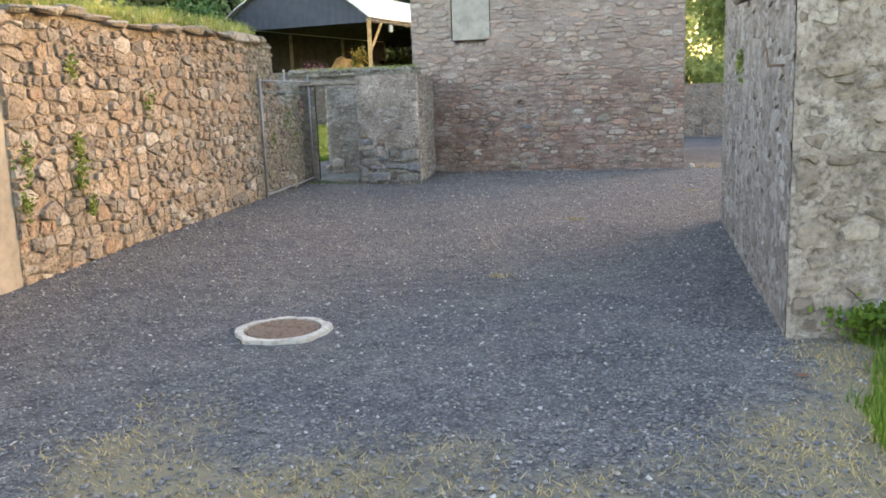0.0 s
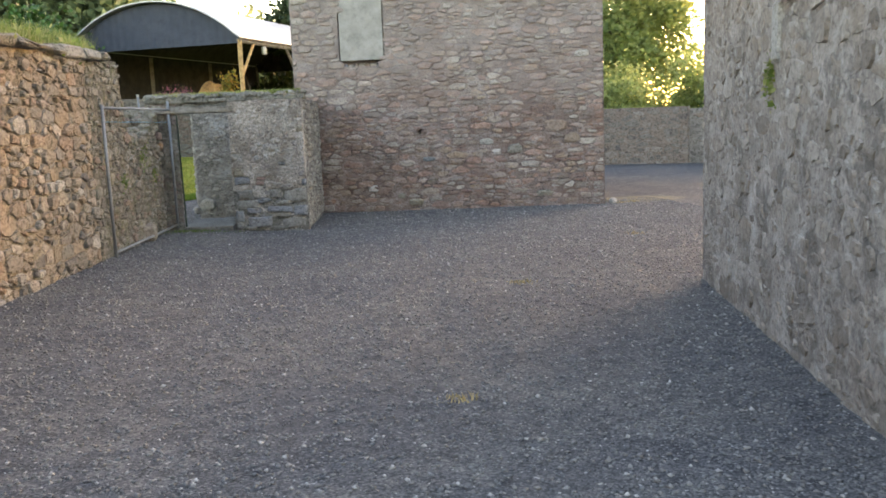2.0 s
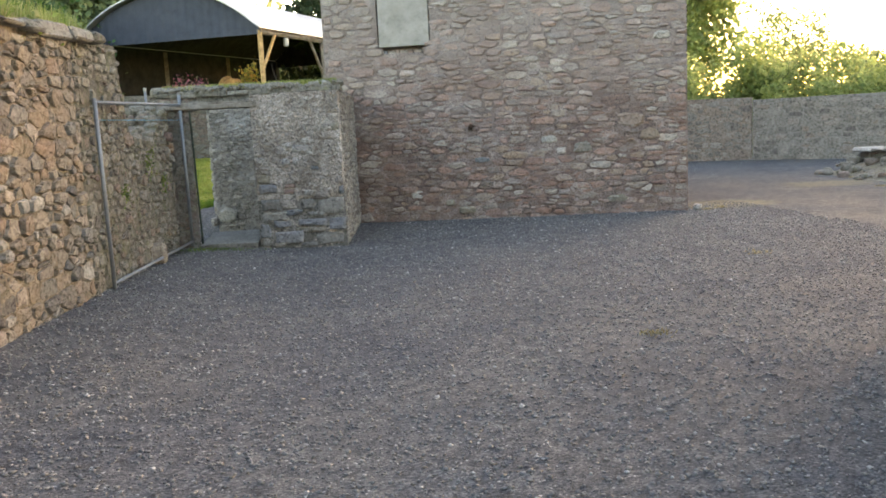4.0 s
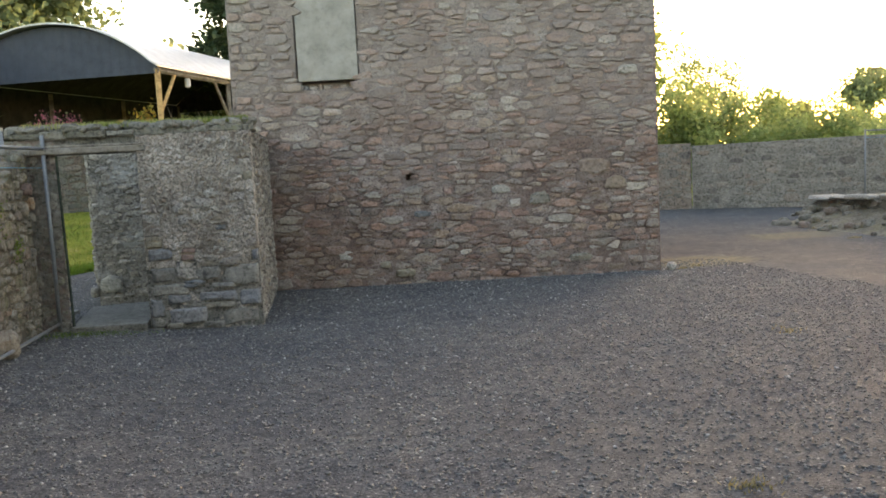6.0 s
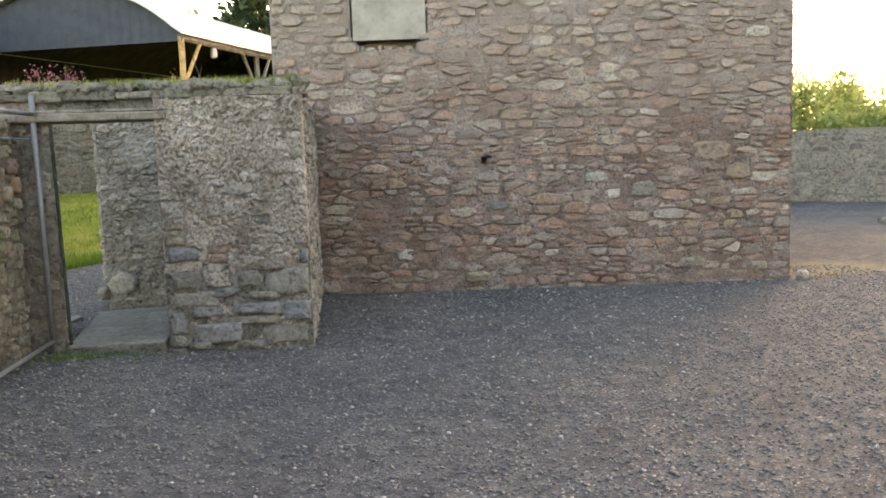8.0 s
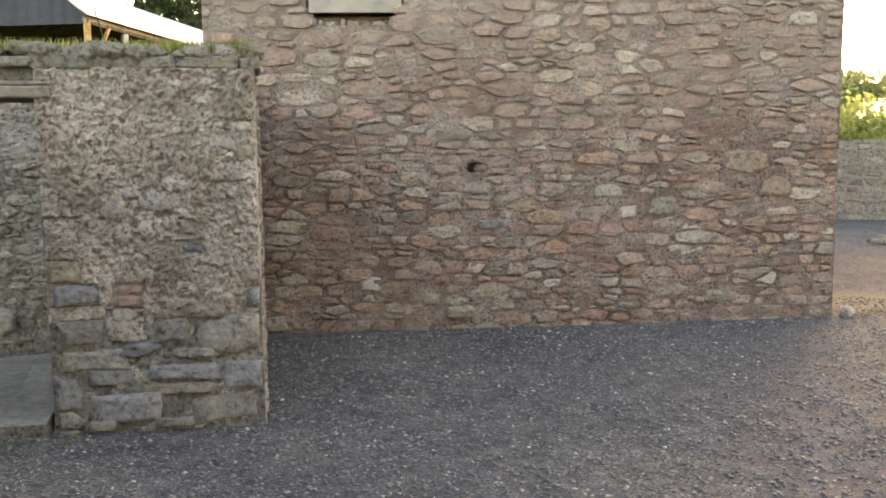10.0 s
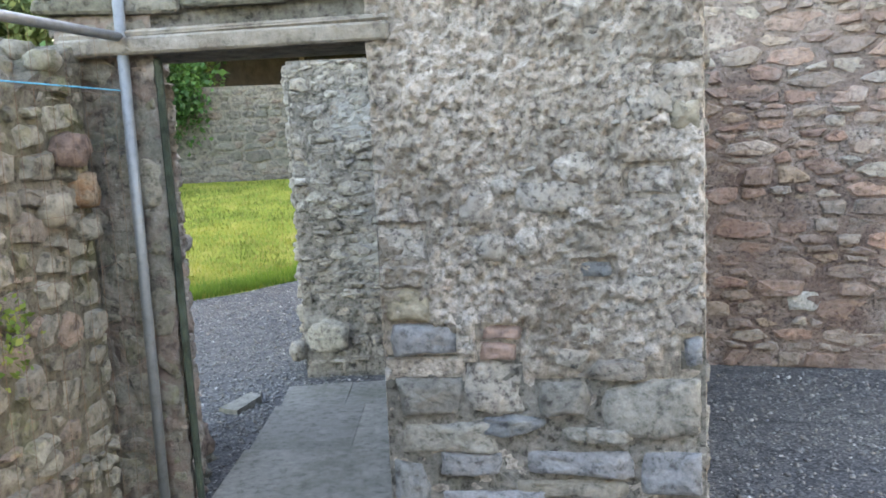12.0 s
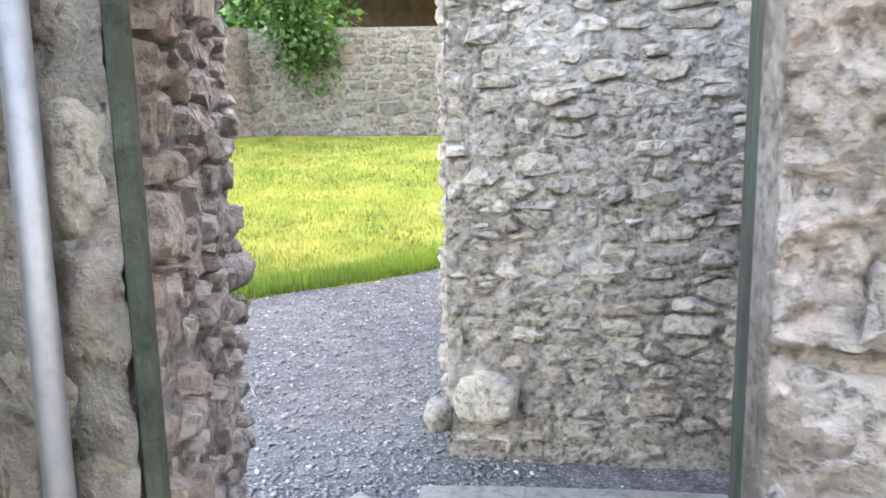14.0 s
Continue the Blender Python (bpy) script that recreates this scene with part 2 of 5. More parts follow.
M_FAR = surface("boundary_rubble", [(0.16, 0.15, 0.135), (0.21, 0.20, 0.18), (0.13, 0.12, 0.11), (0.25, 0.235, 0.21), (0.20, 0.165, 0.14)], grain=15, grain_amount=0.45, patch=3.0, patch_col=(0.30, 0.29, 0.265), patch_at=(0.54, 0.7), patch_amount=0.6, bump=0.6, bump_scale=25)
M_BOARD = surface("grey_cement_board", [(0.235, 0.23, 0.215), (0.29, 0.283, 0.265)], grain=8, grain_amount=0.15, patch=3.5, patch_col=(0.235, 0.225, 0.205), patch_at=(0.5, 0.72), patch_amount=0.5, bump=0.15, by_piece=False)
M_FLAG = surface("flagstone", [(0.165, 0.16, 0.148), (0.225, 0.22, 0.20), (0.19, 0.182, 0.165)], grain=22, grain_amount=0.34, patch=2.2, patch_col=(0.095, 0.095, 0.075), patch_at=(0.46, 0.66), patch_amount=0.75, patch2=(7.0, (0.27, 0.265, 0.245), (0.56, 0.70), 0.5), rough=0.75, bump=0.35)
M_CONCRETE = surface("pale_concrete", [(0.36, 0.345, 0.31), (0.44, 0.425, 0.385)], grain=25, grain_amount=0.3, patch=8.0, patch_col=(0.26, 0.25, 0.22), patch_at=(0.52, 0.68), patch_amount=0.6, bump=0.5, by_piece=False)
M_RUST = surface("rusty_iron", [(0.13, 0.085, 0.06), (0.18, 0.115, 0.08), (0.15, 0.10, 0.075)], grain=30, patch=10, patch_col=(0.2, 0.16, 0.13), patch_at=(0.5, 0.7), patch_amount=0.4, rough=0.8, bump=0.3, by_piece=False, metal=0.2)
M_STEEL = surface("galvanised_steel", [(0.173, 0.187, 0.205), (0.216, 0.23, 0.248)], grain=25, grain_amount=0.15, patch=9, patch_col=(0.2, 0.19, 0.18), patch_at=(0.6, 0.75), patch_amount=0.4, rough=0.55, bump=0.05, by_piece=False, metal=0.4)
M_TIMBER = surface("weathered_timber", [(0.14, 0.12, 0.10), (0.21, 0.19, 0.165), (0.26, 0.24, 0.215)], grain=14, patch=6, patch_col=(0.10, 0.09, 0.075), patch_at=(0.5, 0.7), patch_amount=0.5, bump=0.5, by_piece=False)
# very dark green, for the door post and the inner face of the doorway wall
M_DARK_GREEN = surface("dark_green_post_and_reveal", [(0.021, 0.03, 0.023), (0.039, 0.052, 0.039), (0.067, 0.081, 0.064)], grain=16, patch=5, patch_col=(0.05, 0.07, 0.05), patch_at=(0.5, 0.7), patch_amount=0.6, bump=0.5, by_piece=False)
M_NEWWOOD = surface("yellow_barn_timber", [(0.42, 0.27, 0.12), (0.48, 0.32, 0.15)], grain=10, bump=0.2, by_piece=False)
M_SHEET = surface("blue_grey_sheeting", [(0.044, 0.053, 0.07), (0.053, 0.061, 0.08)], grain=3, grain_amount=0.1, patch=1.0, patch_col=(0.08, 0.085, 0.10), patch_at=(0.5, 0.7), patch_amount=0.4, rough=0.9, bump=0.05, by_piece=False)
M_REDDARK = surface("dark_red_sandstone", [(0.15, 0.108, 0.095), (0.175, 0.125, 0.108)], grain=24, grain_amount=0.4, bump=0.6)
M_OCHRE = surface("ochre_sandstone", [(0.24, 0.19, 0.145), (0.25, 0.20, 0.155)], grain=24, grain_amount=0.4, patch=6, patch_col=(0.2, 0.15, 0.12), patch_at=(0.45, 0.65), patch_amount=0.7, bump=0.55)
M_ROOF = surface("pale_roof_sheeting", [(0.374, 0.382, 0.389), (0.432, 0.439, 0.446)], grain=3, grain_amount=0.1, rough=0.45, bump=0.05, by_piece=False, metal=0.3)
# near-black: the shade inside the barn, put into the colour of its sheets
M_BARN_SHADE = surface("barn_inside_shade", [(0.02, 0.02, 0.022), (0.035, 0.034, 0.034)], grain=3, bump=0.1, by_piece=False)
M_HAY = surface("orange_hay", [(0.26, 0.13, 0.045), (0.36, 0.19, 0.06), (0.42, 0.24, 0.09)], grain=14, grain_amount=0.5, bump=0.8, by_piece=False)
M_BARK = surface("bark", [(0.07, 0.055, 0.04), (0.11, 0.09, 0.07)], grain=8, bump=0.8, by_piece=False)
M_TWINE = surface("blue_twine", [(0.05, 0.25, 0.4), (0.06, 0.3, 0.45)], bump=0.1, by_piece=False)
M_SOIL = surface("mossy_soil", [(0.06, 0.055, 0.035), (0.1, 0.09, 0.05), (0.09, 0.1, 0.04)], grain=30, bump=0.9, by_piece=False)


def foliage(name, cols, rough=0.6, through=0.35):
    m = bpy.data.materials.new(name)
    m.use_nodes = True
    nt = m.node_tree
    bsdf = nt.nodes["Principled BSDF"]
    pal = ramp(nt, [((i + 0.5) / len(cols), c) for i, c in enumerate(cols)])
    nt.links.new(piece_random(nt), pal.inputs["Fac"])
    nz = noise_tex(nt, 0.8, 4)
    tone = ramp(nt, [(0.34, (0.58, 0.64, 0.6)), (0.5, (1.0, 1.0, 1.0)), (0.66, (1.28, 1.18, 1.0))])
    nt.links.new(nz.outputs["Fac"], tone.inputs["Fac"])
    col = mix(nt, 1.0, pal.outputs[0], tone.outputs[0], "MULTIPLY")
    nt.links.new(col, bsdf.inputs["Base Color"])
    bsdf.inputs["Roughness"].default_value = rough
    bsdf.inputs["Specular IOR Level"].default_value = 0.25
    tr = nt.nodes.new("ShaderNodeBsdfTranslucent")
    nt.links.new(col, tr.inputs["Color"])
    ms = nt.nodes.new("ShaderNodeMixShader")
    ms.inputs[0].default_value = through
    nt.links.new(bsdf.outputs[0], ms.inputs[1])
    nt.links.new(tr.outputs[0], ms.inputs[2])
    nt.links.new(ms.outputs[0], nt.nodes["Material Output"].inputs["Surface"])
    return m


M_LEAF = foliage("tree_leaves", [(0.20, 0.25, 0.12), (0.25, 0.30, 0.14), (0.29, 0.33, 0.16), (0.22, 0.26, 0.14)], through=0.7)
M_WOOD = foliage("far_tree_leaves", [(0.14, 0.196, 0.105), (0.182, 0.238, 0.126), (0.224, 0.28, 0.14)], through=0.5)
M_CONIFER = foliage("conifer_needles", [(0.025, 0.045, 0.02), (0.04, 0.06, 0.025), (0.055, 0.075, 0.03)], through=0.15)
M_BUSH = foliage("hedge_leaves", [(0.22, 0.286, 0.11), (0.275, 0.341, 0.132), (0.33, 0.374, 0.16)], through=0.7)
M_IVY = foliage("ivy_leaves", [(0.022, 0.068, 0.015), (0.034, 0.09, 0.022), (0.045, 0.112, 0.022)], rough=0.45, through=0.2)
M_GRASS = foliage("grass_blades", [(0.132, 0.176, 0.031), (0.185, 0.211, 0.04), (0.229, 0.238, 0.048), (0.273, 0.255, 0.088)], through=0.45)
M_RANK = foliage("rank_grass", [(0.07, 0.14, 0.02), (0.10, 0.18, 0.025), (0.13, 0.21, 0.03)], through=0.4)
M_WEED = foliage("wall_weeds", [(0.16, 0.22, 0.05), (0.22, 0.28, 0.06), (0.32, 0.33, 0.11), (0.40, 0.36, 0.17)], through=0.45)
M_DRY = foliage("dry_grass", [(0.339, 0.264, 0.125), (0.411, 0.323, 0.178), (0.241, 0.204, 0.089), (0.375, 0.297, 0.17)], through=0.2)
M_FLOWER = foliage("pink_flowers", [(0.24, 0.06, 0.102), (0.288, 0.096, 0.144), (0.198, 0.072, 0.096), (0.084, 0.09, 0.042)])
M_YELLOW = foliage("yellow_flowers", [(0.273, 0.195, 0.033), (0.195, 0.182, 0.039), (0.104, 0.13, 0.033), (0.247, 0.143, 0.033)])
M_SPRIG = foliage("wall_sprigs", [(0.08, 0.14, 0.03), (0.13, 0.19, 0.045), (0.19, 0.23, 0.06)], through=0.35)
M_DEAD = foliage("dead_leaf", [(0.16, 0.075, 0.045), (0.19, 0.09, 0.055)], through=0.2)
M_BANK = surface("dry_earth_bank", [(0.13, 0.11, 0.085), (0.19, 0.165, 0.125), (0.24, 0.21, 0.165)], grain=18, grain_amount=0.4, patch=3.0, patch_col=(0.22, 0.19, 0.11), patch_at=(0.48, 0.66), patch_amount=0.7, bump=0.8, bump_scale=40, by_piece=False)
M_CHIP = surface("gravel_chip", [(0.101, 0.103, 0.111), (0.141, 0.143, 0.15), (0.117, 0.118, 0.123), (0.165, 0.165, 0.171), (0.152, 0.144, 0.142), (0.193, 0.19, 0.191), (0.127, 0.129, 0.136), (0.231, 0.226, 0.22), (0.138, 0.127, 0.119), (0.506, 0.501, 0.495)], grain=60, grain_amount=0.2, rough=0.8, bump=0.2)


def ground_material():
    m = bpy.data.materials.new("gravel_and_grass")
    m.use_nodes = True
    nt = m.node_tree
    bsdf = nt.nodes["Principled BSDF"]
    geo = nt.nodes.new("ShaderNodeNewGeometry")
    vor = nt.nodes.new("ShaderNodeTexVoronoi")
    vor.inputs["Scale"].default_value = 85.0
    nt.links.new(geo.outputs["Position"], vor.inputs["Vector"])
    sep = nt.nodes.new("ShaderNodeSeparateColor")
    nt.links.new(vor.outputs["Color"], sep.inputs[0])
    chips = ramp(nt, [(0.0, (0.048, 0.049, 0.053)), (0.5, (0.086, 0.088, 0.094)), (0.9, (0.142, 0.142, 0.145)), (0.985, (0.17, 0.17, 0.17)), (1.0, (0.40, 0.40, 0.40))])
    nt.links.new(sep.outputs[0], chips.inputs["Fac"])
    wide = noise_tex(nt, 0.7, 5, 0.6)
    tone = ramp(nt, [(0.35, (0.82, 0.83, 0.86)), (0.65, (1.15, 1.12, 1.06))])
    nt.links.new(wide.outputs["Fac"], tone.inputs["Fac"])
    gravel = mix(nt, 1.0, chips.outputs[0], tone.outputs[0], "MULTIPLY")
    clods = noise_tex(nt, 7.0, 6, 0.65)
    lump = ramp(nt, [(0.34, (0.70, 0.70, 0.72)), (0.5, (1.0, 1.0, 1.0)), (0.68, (1.34, 1.31, 1.26))])
    nt.links.new(clods.outputs["Fac"], lump.inputs["Fac"])
    gravel = mix(nt, 1.0, gravel, lump.outputs[0], "MULTIPLY")
    dusty = noise_tex(nt, 0.45, 6, 0.68)
    dust = ramp(nt, [(0.44, (0.0, 0.0, 0.0)), (0.66, (0.32, 0.32, 0.32))])
    nt.links.new(dusty.outputs["Fac"], dust.inputs["Fac"])
    gravel = mix(nt, dust.outputs[0], gravel, mix(nt, 1.0, lump.outputs[0], (0.096, 0.093, 0.090), "MULTIPLY"))
    fine = noise_tex(nt, 14.0, 6, 0.7)
    straw_at = nt.nodes.new("ShaderNodeAttribute")
    straw_at.attribute_name = "straw"
    sm = maths(nt, "MULTIPLY", maths(nt, "SUBTRACT", maths(nt, "ADD", straw_at.outputs["Fac"], fine.outputs["Fac"]), 0.66), 2.6, True)
    gravel = mix(nt, maths(nt, "MULTIPLY", sm, 0.8), gravel, (0.205, 0.175, 0.112))
    lawn_at = nt.nodes.new("ShaderNodeAttribute")
    lawn_at.attribute_name = "lawn"
    lm = maths(nt, "MULTIPLY", maths(nt, "SUBTRACT", maths(nt, "ADD", lawn_at.outputs["Fac"], maths(nt, "MULTIPLY", fine.outputs["Fac"], 0.5)), 0.7), 5.0, True)
    turf = ramp(nt, [(0.3, (0.09, 0.13, 0.02)), (0.46, (0.155, 0.19, 0.03)), (0.58, (0.22, 0.23, 0.045)), (0.7, (0.25, 0.21, 0.09))])
    gn = noise_tex(nt, 1.6, 8, 0.7)
    nt.links.new(gn.outputs["Fac"], turf.inputs["Fac"])
    nt.links.new(mix(nt, lm, gravel, turf.outputs[0]), bsdf.inputs["Base Color"])
    bsdf.inputs["Roughness"].default_value = 0.9
    bsdf.inputs["Specular IOR Level"].default_value = 0.05
    bn = nt.nodes.new("ShaderNodeBump")
    bn.inputs["Strength"].default_value, bn.inputs["Distance"].default_value = 0.75, 0.007
    nt.links.new(vor.outputs["Distance"], bn.inputs["Height"])
    bn.invert = True
    nt.links.new(bn.outputs[0], bsdf.inputs["Normal"])
    return m


M_GROUND = ground_material()

# ---- mesh helpers ----
WORLD_AT = {}
rnd = random.Random(7)


def smooth(a, b, x):
    s = min(1.0, max(0.0, (x - a) / (b - a)))
    return s * s * (3 - 2 * s)


def ground_z(x, y):
    """Height of the ground: it falls gently ahead, and the lawn behind the doorway rises again."""
    z = -0.0125 * min(max(y, 0.0), 21.0)
    z += 0.10 * smooth(-0.8, -2.8, x) * smooth(4, 12, y) * (1 - smooth(19, 21, y))
    z += 0.95 * smooth(23.5, 34, y) * smooth(1.5, -1.5, x)
    return z


class Shape:
    """A list of vertices and faces, in metres."""

    def __init__(self):
        self.v, self.f = [], []

    def add(self, verts, faces):
        k = len(self.v)
        self.v += [tuple(p) for p in verts]
        self.f += [tuple(i + k for i in face) for face in faces]
        return self

    def tube(self, p, q, r0, r1=None, n=8):
        p, q = Vector(p), Vector(q)
        r1 = r0 if r1 is None else r1
        w = (q - p).normalized()
        a = w.orthogonal().normalized()
        b = w.cross(a)
        vs = [c + (a * math.cos(k * math.tau / n) + b * math.sin(k * math.tau / n)) * r for c, r in ((p, r0), (q, r1)) for k in range(n)]
        fs = [(k, (k + 1) % n, n + (k + 1) % n, n + k) for k in range(n)] + [tuple(reversed(range(n))), tuple(range(n, 2 * n))]
        return self.add(vs, fs)

    def block(self, c, size, rz=0.0, bevel=0.012, jitter=0.0, r=rnd, tilt=0.0):
        """A box with chamfered edges and corners that may be uneven."""
        hx, hy, hz = (s / 2 for s in size)
        b = min(bevel, hx * 0.8, hy * 0.8, hz * 0.8)
        vs, idx = [], {}
        for sx in (-1, 1):
            for sy in (-1, 1):
                for sz in (-1, 1):
                    j = [r.uniform(-jitter, jitter) for _ in range(3)]
                    for ax in range(3):
                        p = [sx * (hx - (0 if ax == 0 else b)), sy * (hy - (0 if ax == 1 else b)), sz * (hz - (0 if ax == 2 else b))]
                        idx[sx, sy, sz, ax] = len(vs)
                        vs.append([p[i] + j[i] for i in range(3)])
        fs = []
        for ax in range(3):
            o = [i for i in range(3) if i != ax]
            for s in (-1, 1):
                loop = []
                for a, bb in ((-1, -1), (1, -1), (1, 1), (-1, 1)):
                    k = [0, 0, 0]
                    k[ax], k[o[0]], k[o[1]] = s, a, bb
                    loop.append(idx[(*k, ax)])
                fs.append(loop)
        for ax in range(3):
            o = [i for i in range(3) if i != ax]
            for a in (-1, 1):
                for bb in (-1, 1):
                    k0, k1 = [0, 0, 0], [0, 0, 0]
                    k0[ax], k1[ax] = -1, 1
                    k0[o[0]] = k1[o[0]] = a
                    k0[o[1]] = k1[o[1]] = bb
                    fs.append([idx[(*k0, o[0])], idx[(*k1, o[0])], idx[(*k1, o[1])], idx[(*k0, o[1])]])
        for key in {k[:3] for k in idx}:
            fs.append([idx[(*key, 0)], idx[(*key, 1)], idx[(*key, 2)]])
        m = Matrix.Translation(c) @ Matrix.Rotation(rz, 4, "Z") @ Matrix.Rotation(tilt, 4, "Y")
        return self.add([m @ Vector(p) for p in vs], fs)

    def prism(self, loop, z0, z1):
        """A solid on a plan outline, with a top height (number or one a corner)."""
        n = len(loop)
        tops = z1 if isinstance(z1, (list, tuple)) else [z1] * n
        vs = [(x, y, z0) for x, y in loop] + [(x, y, t) for (x, y), t in zip(loop, tops)]
        fs = [(k, (k + 1) % n, n + (k + 1) % n, n + k) for k in range(n)] + [tuple(reversed(range(n))), tuple(range(n, 2 * n))]
        return self.add(vs, fs)


def boulder(c, size, seed, rz=0.0):
    """A weathered rounded stone."""
    s = Shape()
    n, m = 12, 8
    for j in range(m + 1):
        ph = math.pi * j / m
        for i in range(n):
            th = math.tau * i / n
            d = Vector((math.sin(ph) * math.cos(th), math.sin(ph) * math.sin(th), math.cos(ph)))
            box = 1 / max(abs(d.x), abs(d.y), abs(d.z)) ** 0.45
            k = 0.5 * box * (1 + 0.22 * noise.noise(d * 1.6 + Vector((seed, 0, 0))) + 0.08 * noise.noise(d * 5 + Vector((0, seed, 0))))
            p = Matrix.Rotation(rz, 3, "Z") @ Vector((d.x * size[0] * k, d.y * size[1] * k, d.z * size[2] * k))
            s.v.append(tuple(Vector(c) + p))
    s.f = [(j * n + i, (j + 1) * n + i, (j + 1) * n + (i + 1) % n, j * n + (i + 1) % n) for j in range(m) for i in range(n)]
    return s


def mesh_of(name, shape, material, at, smoothed=False, tidy=True):
    me = bpy.data.meshes.new(name)
    ax, ay, az = at
    me.from_pydata([(x - ax, y - ay, z - az) for x, y, z in shape.v], [], shape.f)
    if tidy:
        bm = bmesh.new()
        bm.from_mesh(me)
        bmesh.ops.recalc_face_normals(bm, faces=bm.faces)
        bm.to_mesh(me)
        bm.free()
    me.materials.append(material)
    if smoothed:
        me.polygons.foreach_set("use_smooth", [True] * len(me.polygons))
    return me


def thing(name, shape, material, at, label="", category="", group="", kind="", smoothed=False, tidy=True):
    """A top-level mesh whose shape is given in world places."""
    ob = new(name, mesh_of(name, shape, material, at, smoothed, tidy))
    ob.location = at
    WORLD_AT[ob] = Vector(at)
    return tagged(ob, label, category, group, kind)


def base(name, at, label="", category="", group=""):
    ob = new(name)
    ob.location = at
    WORLD_AT[ob] = Vector(at)
    return tagged(ob, label, category, group)


def part(name, shape, material, parent, label="", smoothed=False, at=None, kind="", tidy=True):
    at = Vector(at) if at is not None else WORLD_AT[parent]
    ob = new(name, mesh_of(name, shape, material, at, smoothed, tidy))
    ob.parent = parent
    ob.location = at - WORLD_AT[parent]
    WORLD_AT[ob] = at
    return tagged(ob, label, kind=kind)


# ---- rubble masonry ----


def stone_outlines(length, low, high, wide, tall, r):
    """Rough squared rubble: short stretches of uneven courses, with split, slanting and odd stones."""
    phase = r.uniform(0, 50)

    def warp(u, z):
        return (u + 0.10 * wide * noise.noise((u * 5, z * 9, phase)) + 0.25 * wide * noise.noise((u * 1.2, z * 2.5, phase + 9)),
                z + 0.55 * tall * noise.noise((u * 0.6 / wide, z * 3, phase + 20)) + 0.25 * tall * noise.noise((u * 2.4 / wide, z * 9, phase + 30)))

    cells = []
    z = low - tall
    while z < high + tall:
        band = tall * r.uniform(2.2, 3.4)
        u = -wide * r.uniform(0.5, 2)
        while u < length + wide:
            span = wide * r.uniform(2.0, 4.5)
            cuts = [0.0]
            while cuts[-1] < band:
                cuts.append(cuts[-1] + tall * r.choice((0.4, 0.6, 0.8, 1.0, 1.2, 1.5)))
            scale = band / cuts[-1]
            for a, b in zip(cuts, cuts[1:]):
                h = (b - a) * scale
                x = 0.0
                while x < span - 1e-6:
                    w = wide * r.choice((0.45, 0.65, 0.85, 1.0, 1.25, 1.7)) * (0.75 + 0.25 * h / tall)
                    if span - x - w < 0.4 * wide:
                        w = span - x
                    cells.append((u + x, u + x + w, z + a * scale, z + a * scale + h))
                    x += w
            u += span
        z += band
    return fitted_cells(cells, length, low, high, wide, tall, warp, r)


def fitted_cells(cells, length, low, high, wide, tall, warp, r):
    """Irregular many-sided stones that fit one another: each takes the wall that lies nearest to its middle, large ones more."""
    ax = 0.92 * wide / tall
    seeds = []
    for u0, u1, z0, z1 in cells:
        w, h = u1 - u0, z1 - z0
        cu, cz = warp((u0 + u1) / 2 + r.uniform(-0.11, 0.11) * w, (z0 + z1) / 2 + r.uniform(-0.08, 0.08) * h)
        seeds.append((cu / ax, cz, 0.13 * (h * h + (w / ax) ** 2) * r.uniform(0.7, 1.2)))
    size = 2.2 * tall
    grid = {}
    for k, (a, b, _) in enumerate(seeds):
        grid.setdefault((int(a // size), int(b // size)), []).append(k)
    lo_a, hi_a = 0.0, length / ax
    out = []
    for k, (a, b, wt) in enumerate(seeds):
        loop = [(a - size, b - size), (a + size, b - size), (a + size, b + size), (a - size, b + size)]
        gi, gj = int(a // size), int(b // size)
        cuts = [(c - a, d - b, ((c * c + d * d - w2) - (a * a + b * b - wt)) / 2) for i in range(gi - 2, gi + 3) for j in range(gj - 2, gj + 3) for m in grid.get((i, j), ()) if m != k for c, d, w2 in (seeds[m],)]
        cuts += [(-1, 0, -lo_a), (1, 0, hi_a), (0, -1, -low), (0, 1, high)]
        for na, nb, lim in cuts:
            kept = []
            for q, e in zip(loop, loop[1:] + loop[:1]):
                f0, f1 = na * q[0] + nb * q[1] - lim, na * e[0] + nb * e[1] - lim
                if f0 <= 0:
                    kept.append(q)
                if (f0 < 0 < f1) or (f1 < 0 < f0):
                    t = f0 / (f0 - f1)
                    kept.append((q[0] + (e[0] - q[0]) * t, q[1] + (e[1] - q[1]) * t))
            loop = kept
            if len(loop) < 3:
                break
        if len(loop) >= 3:
            out.append([(q * ax, e) for q, e in loop])
    return out


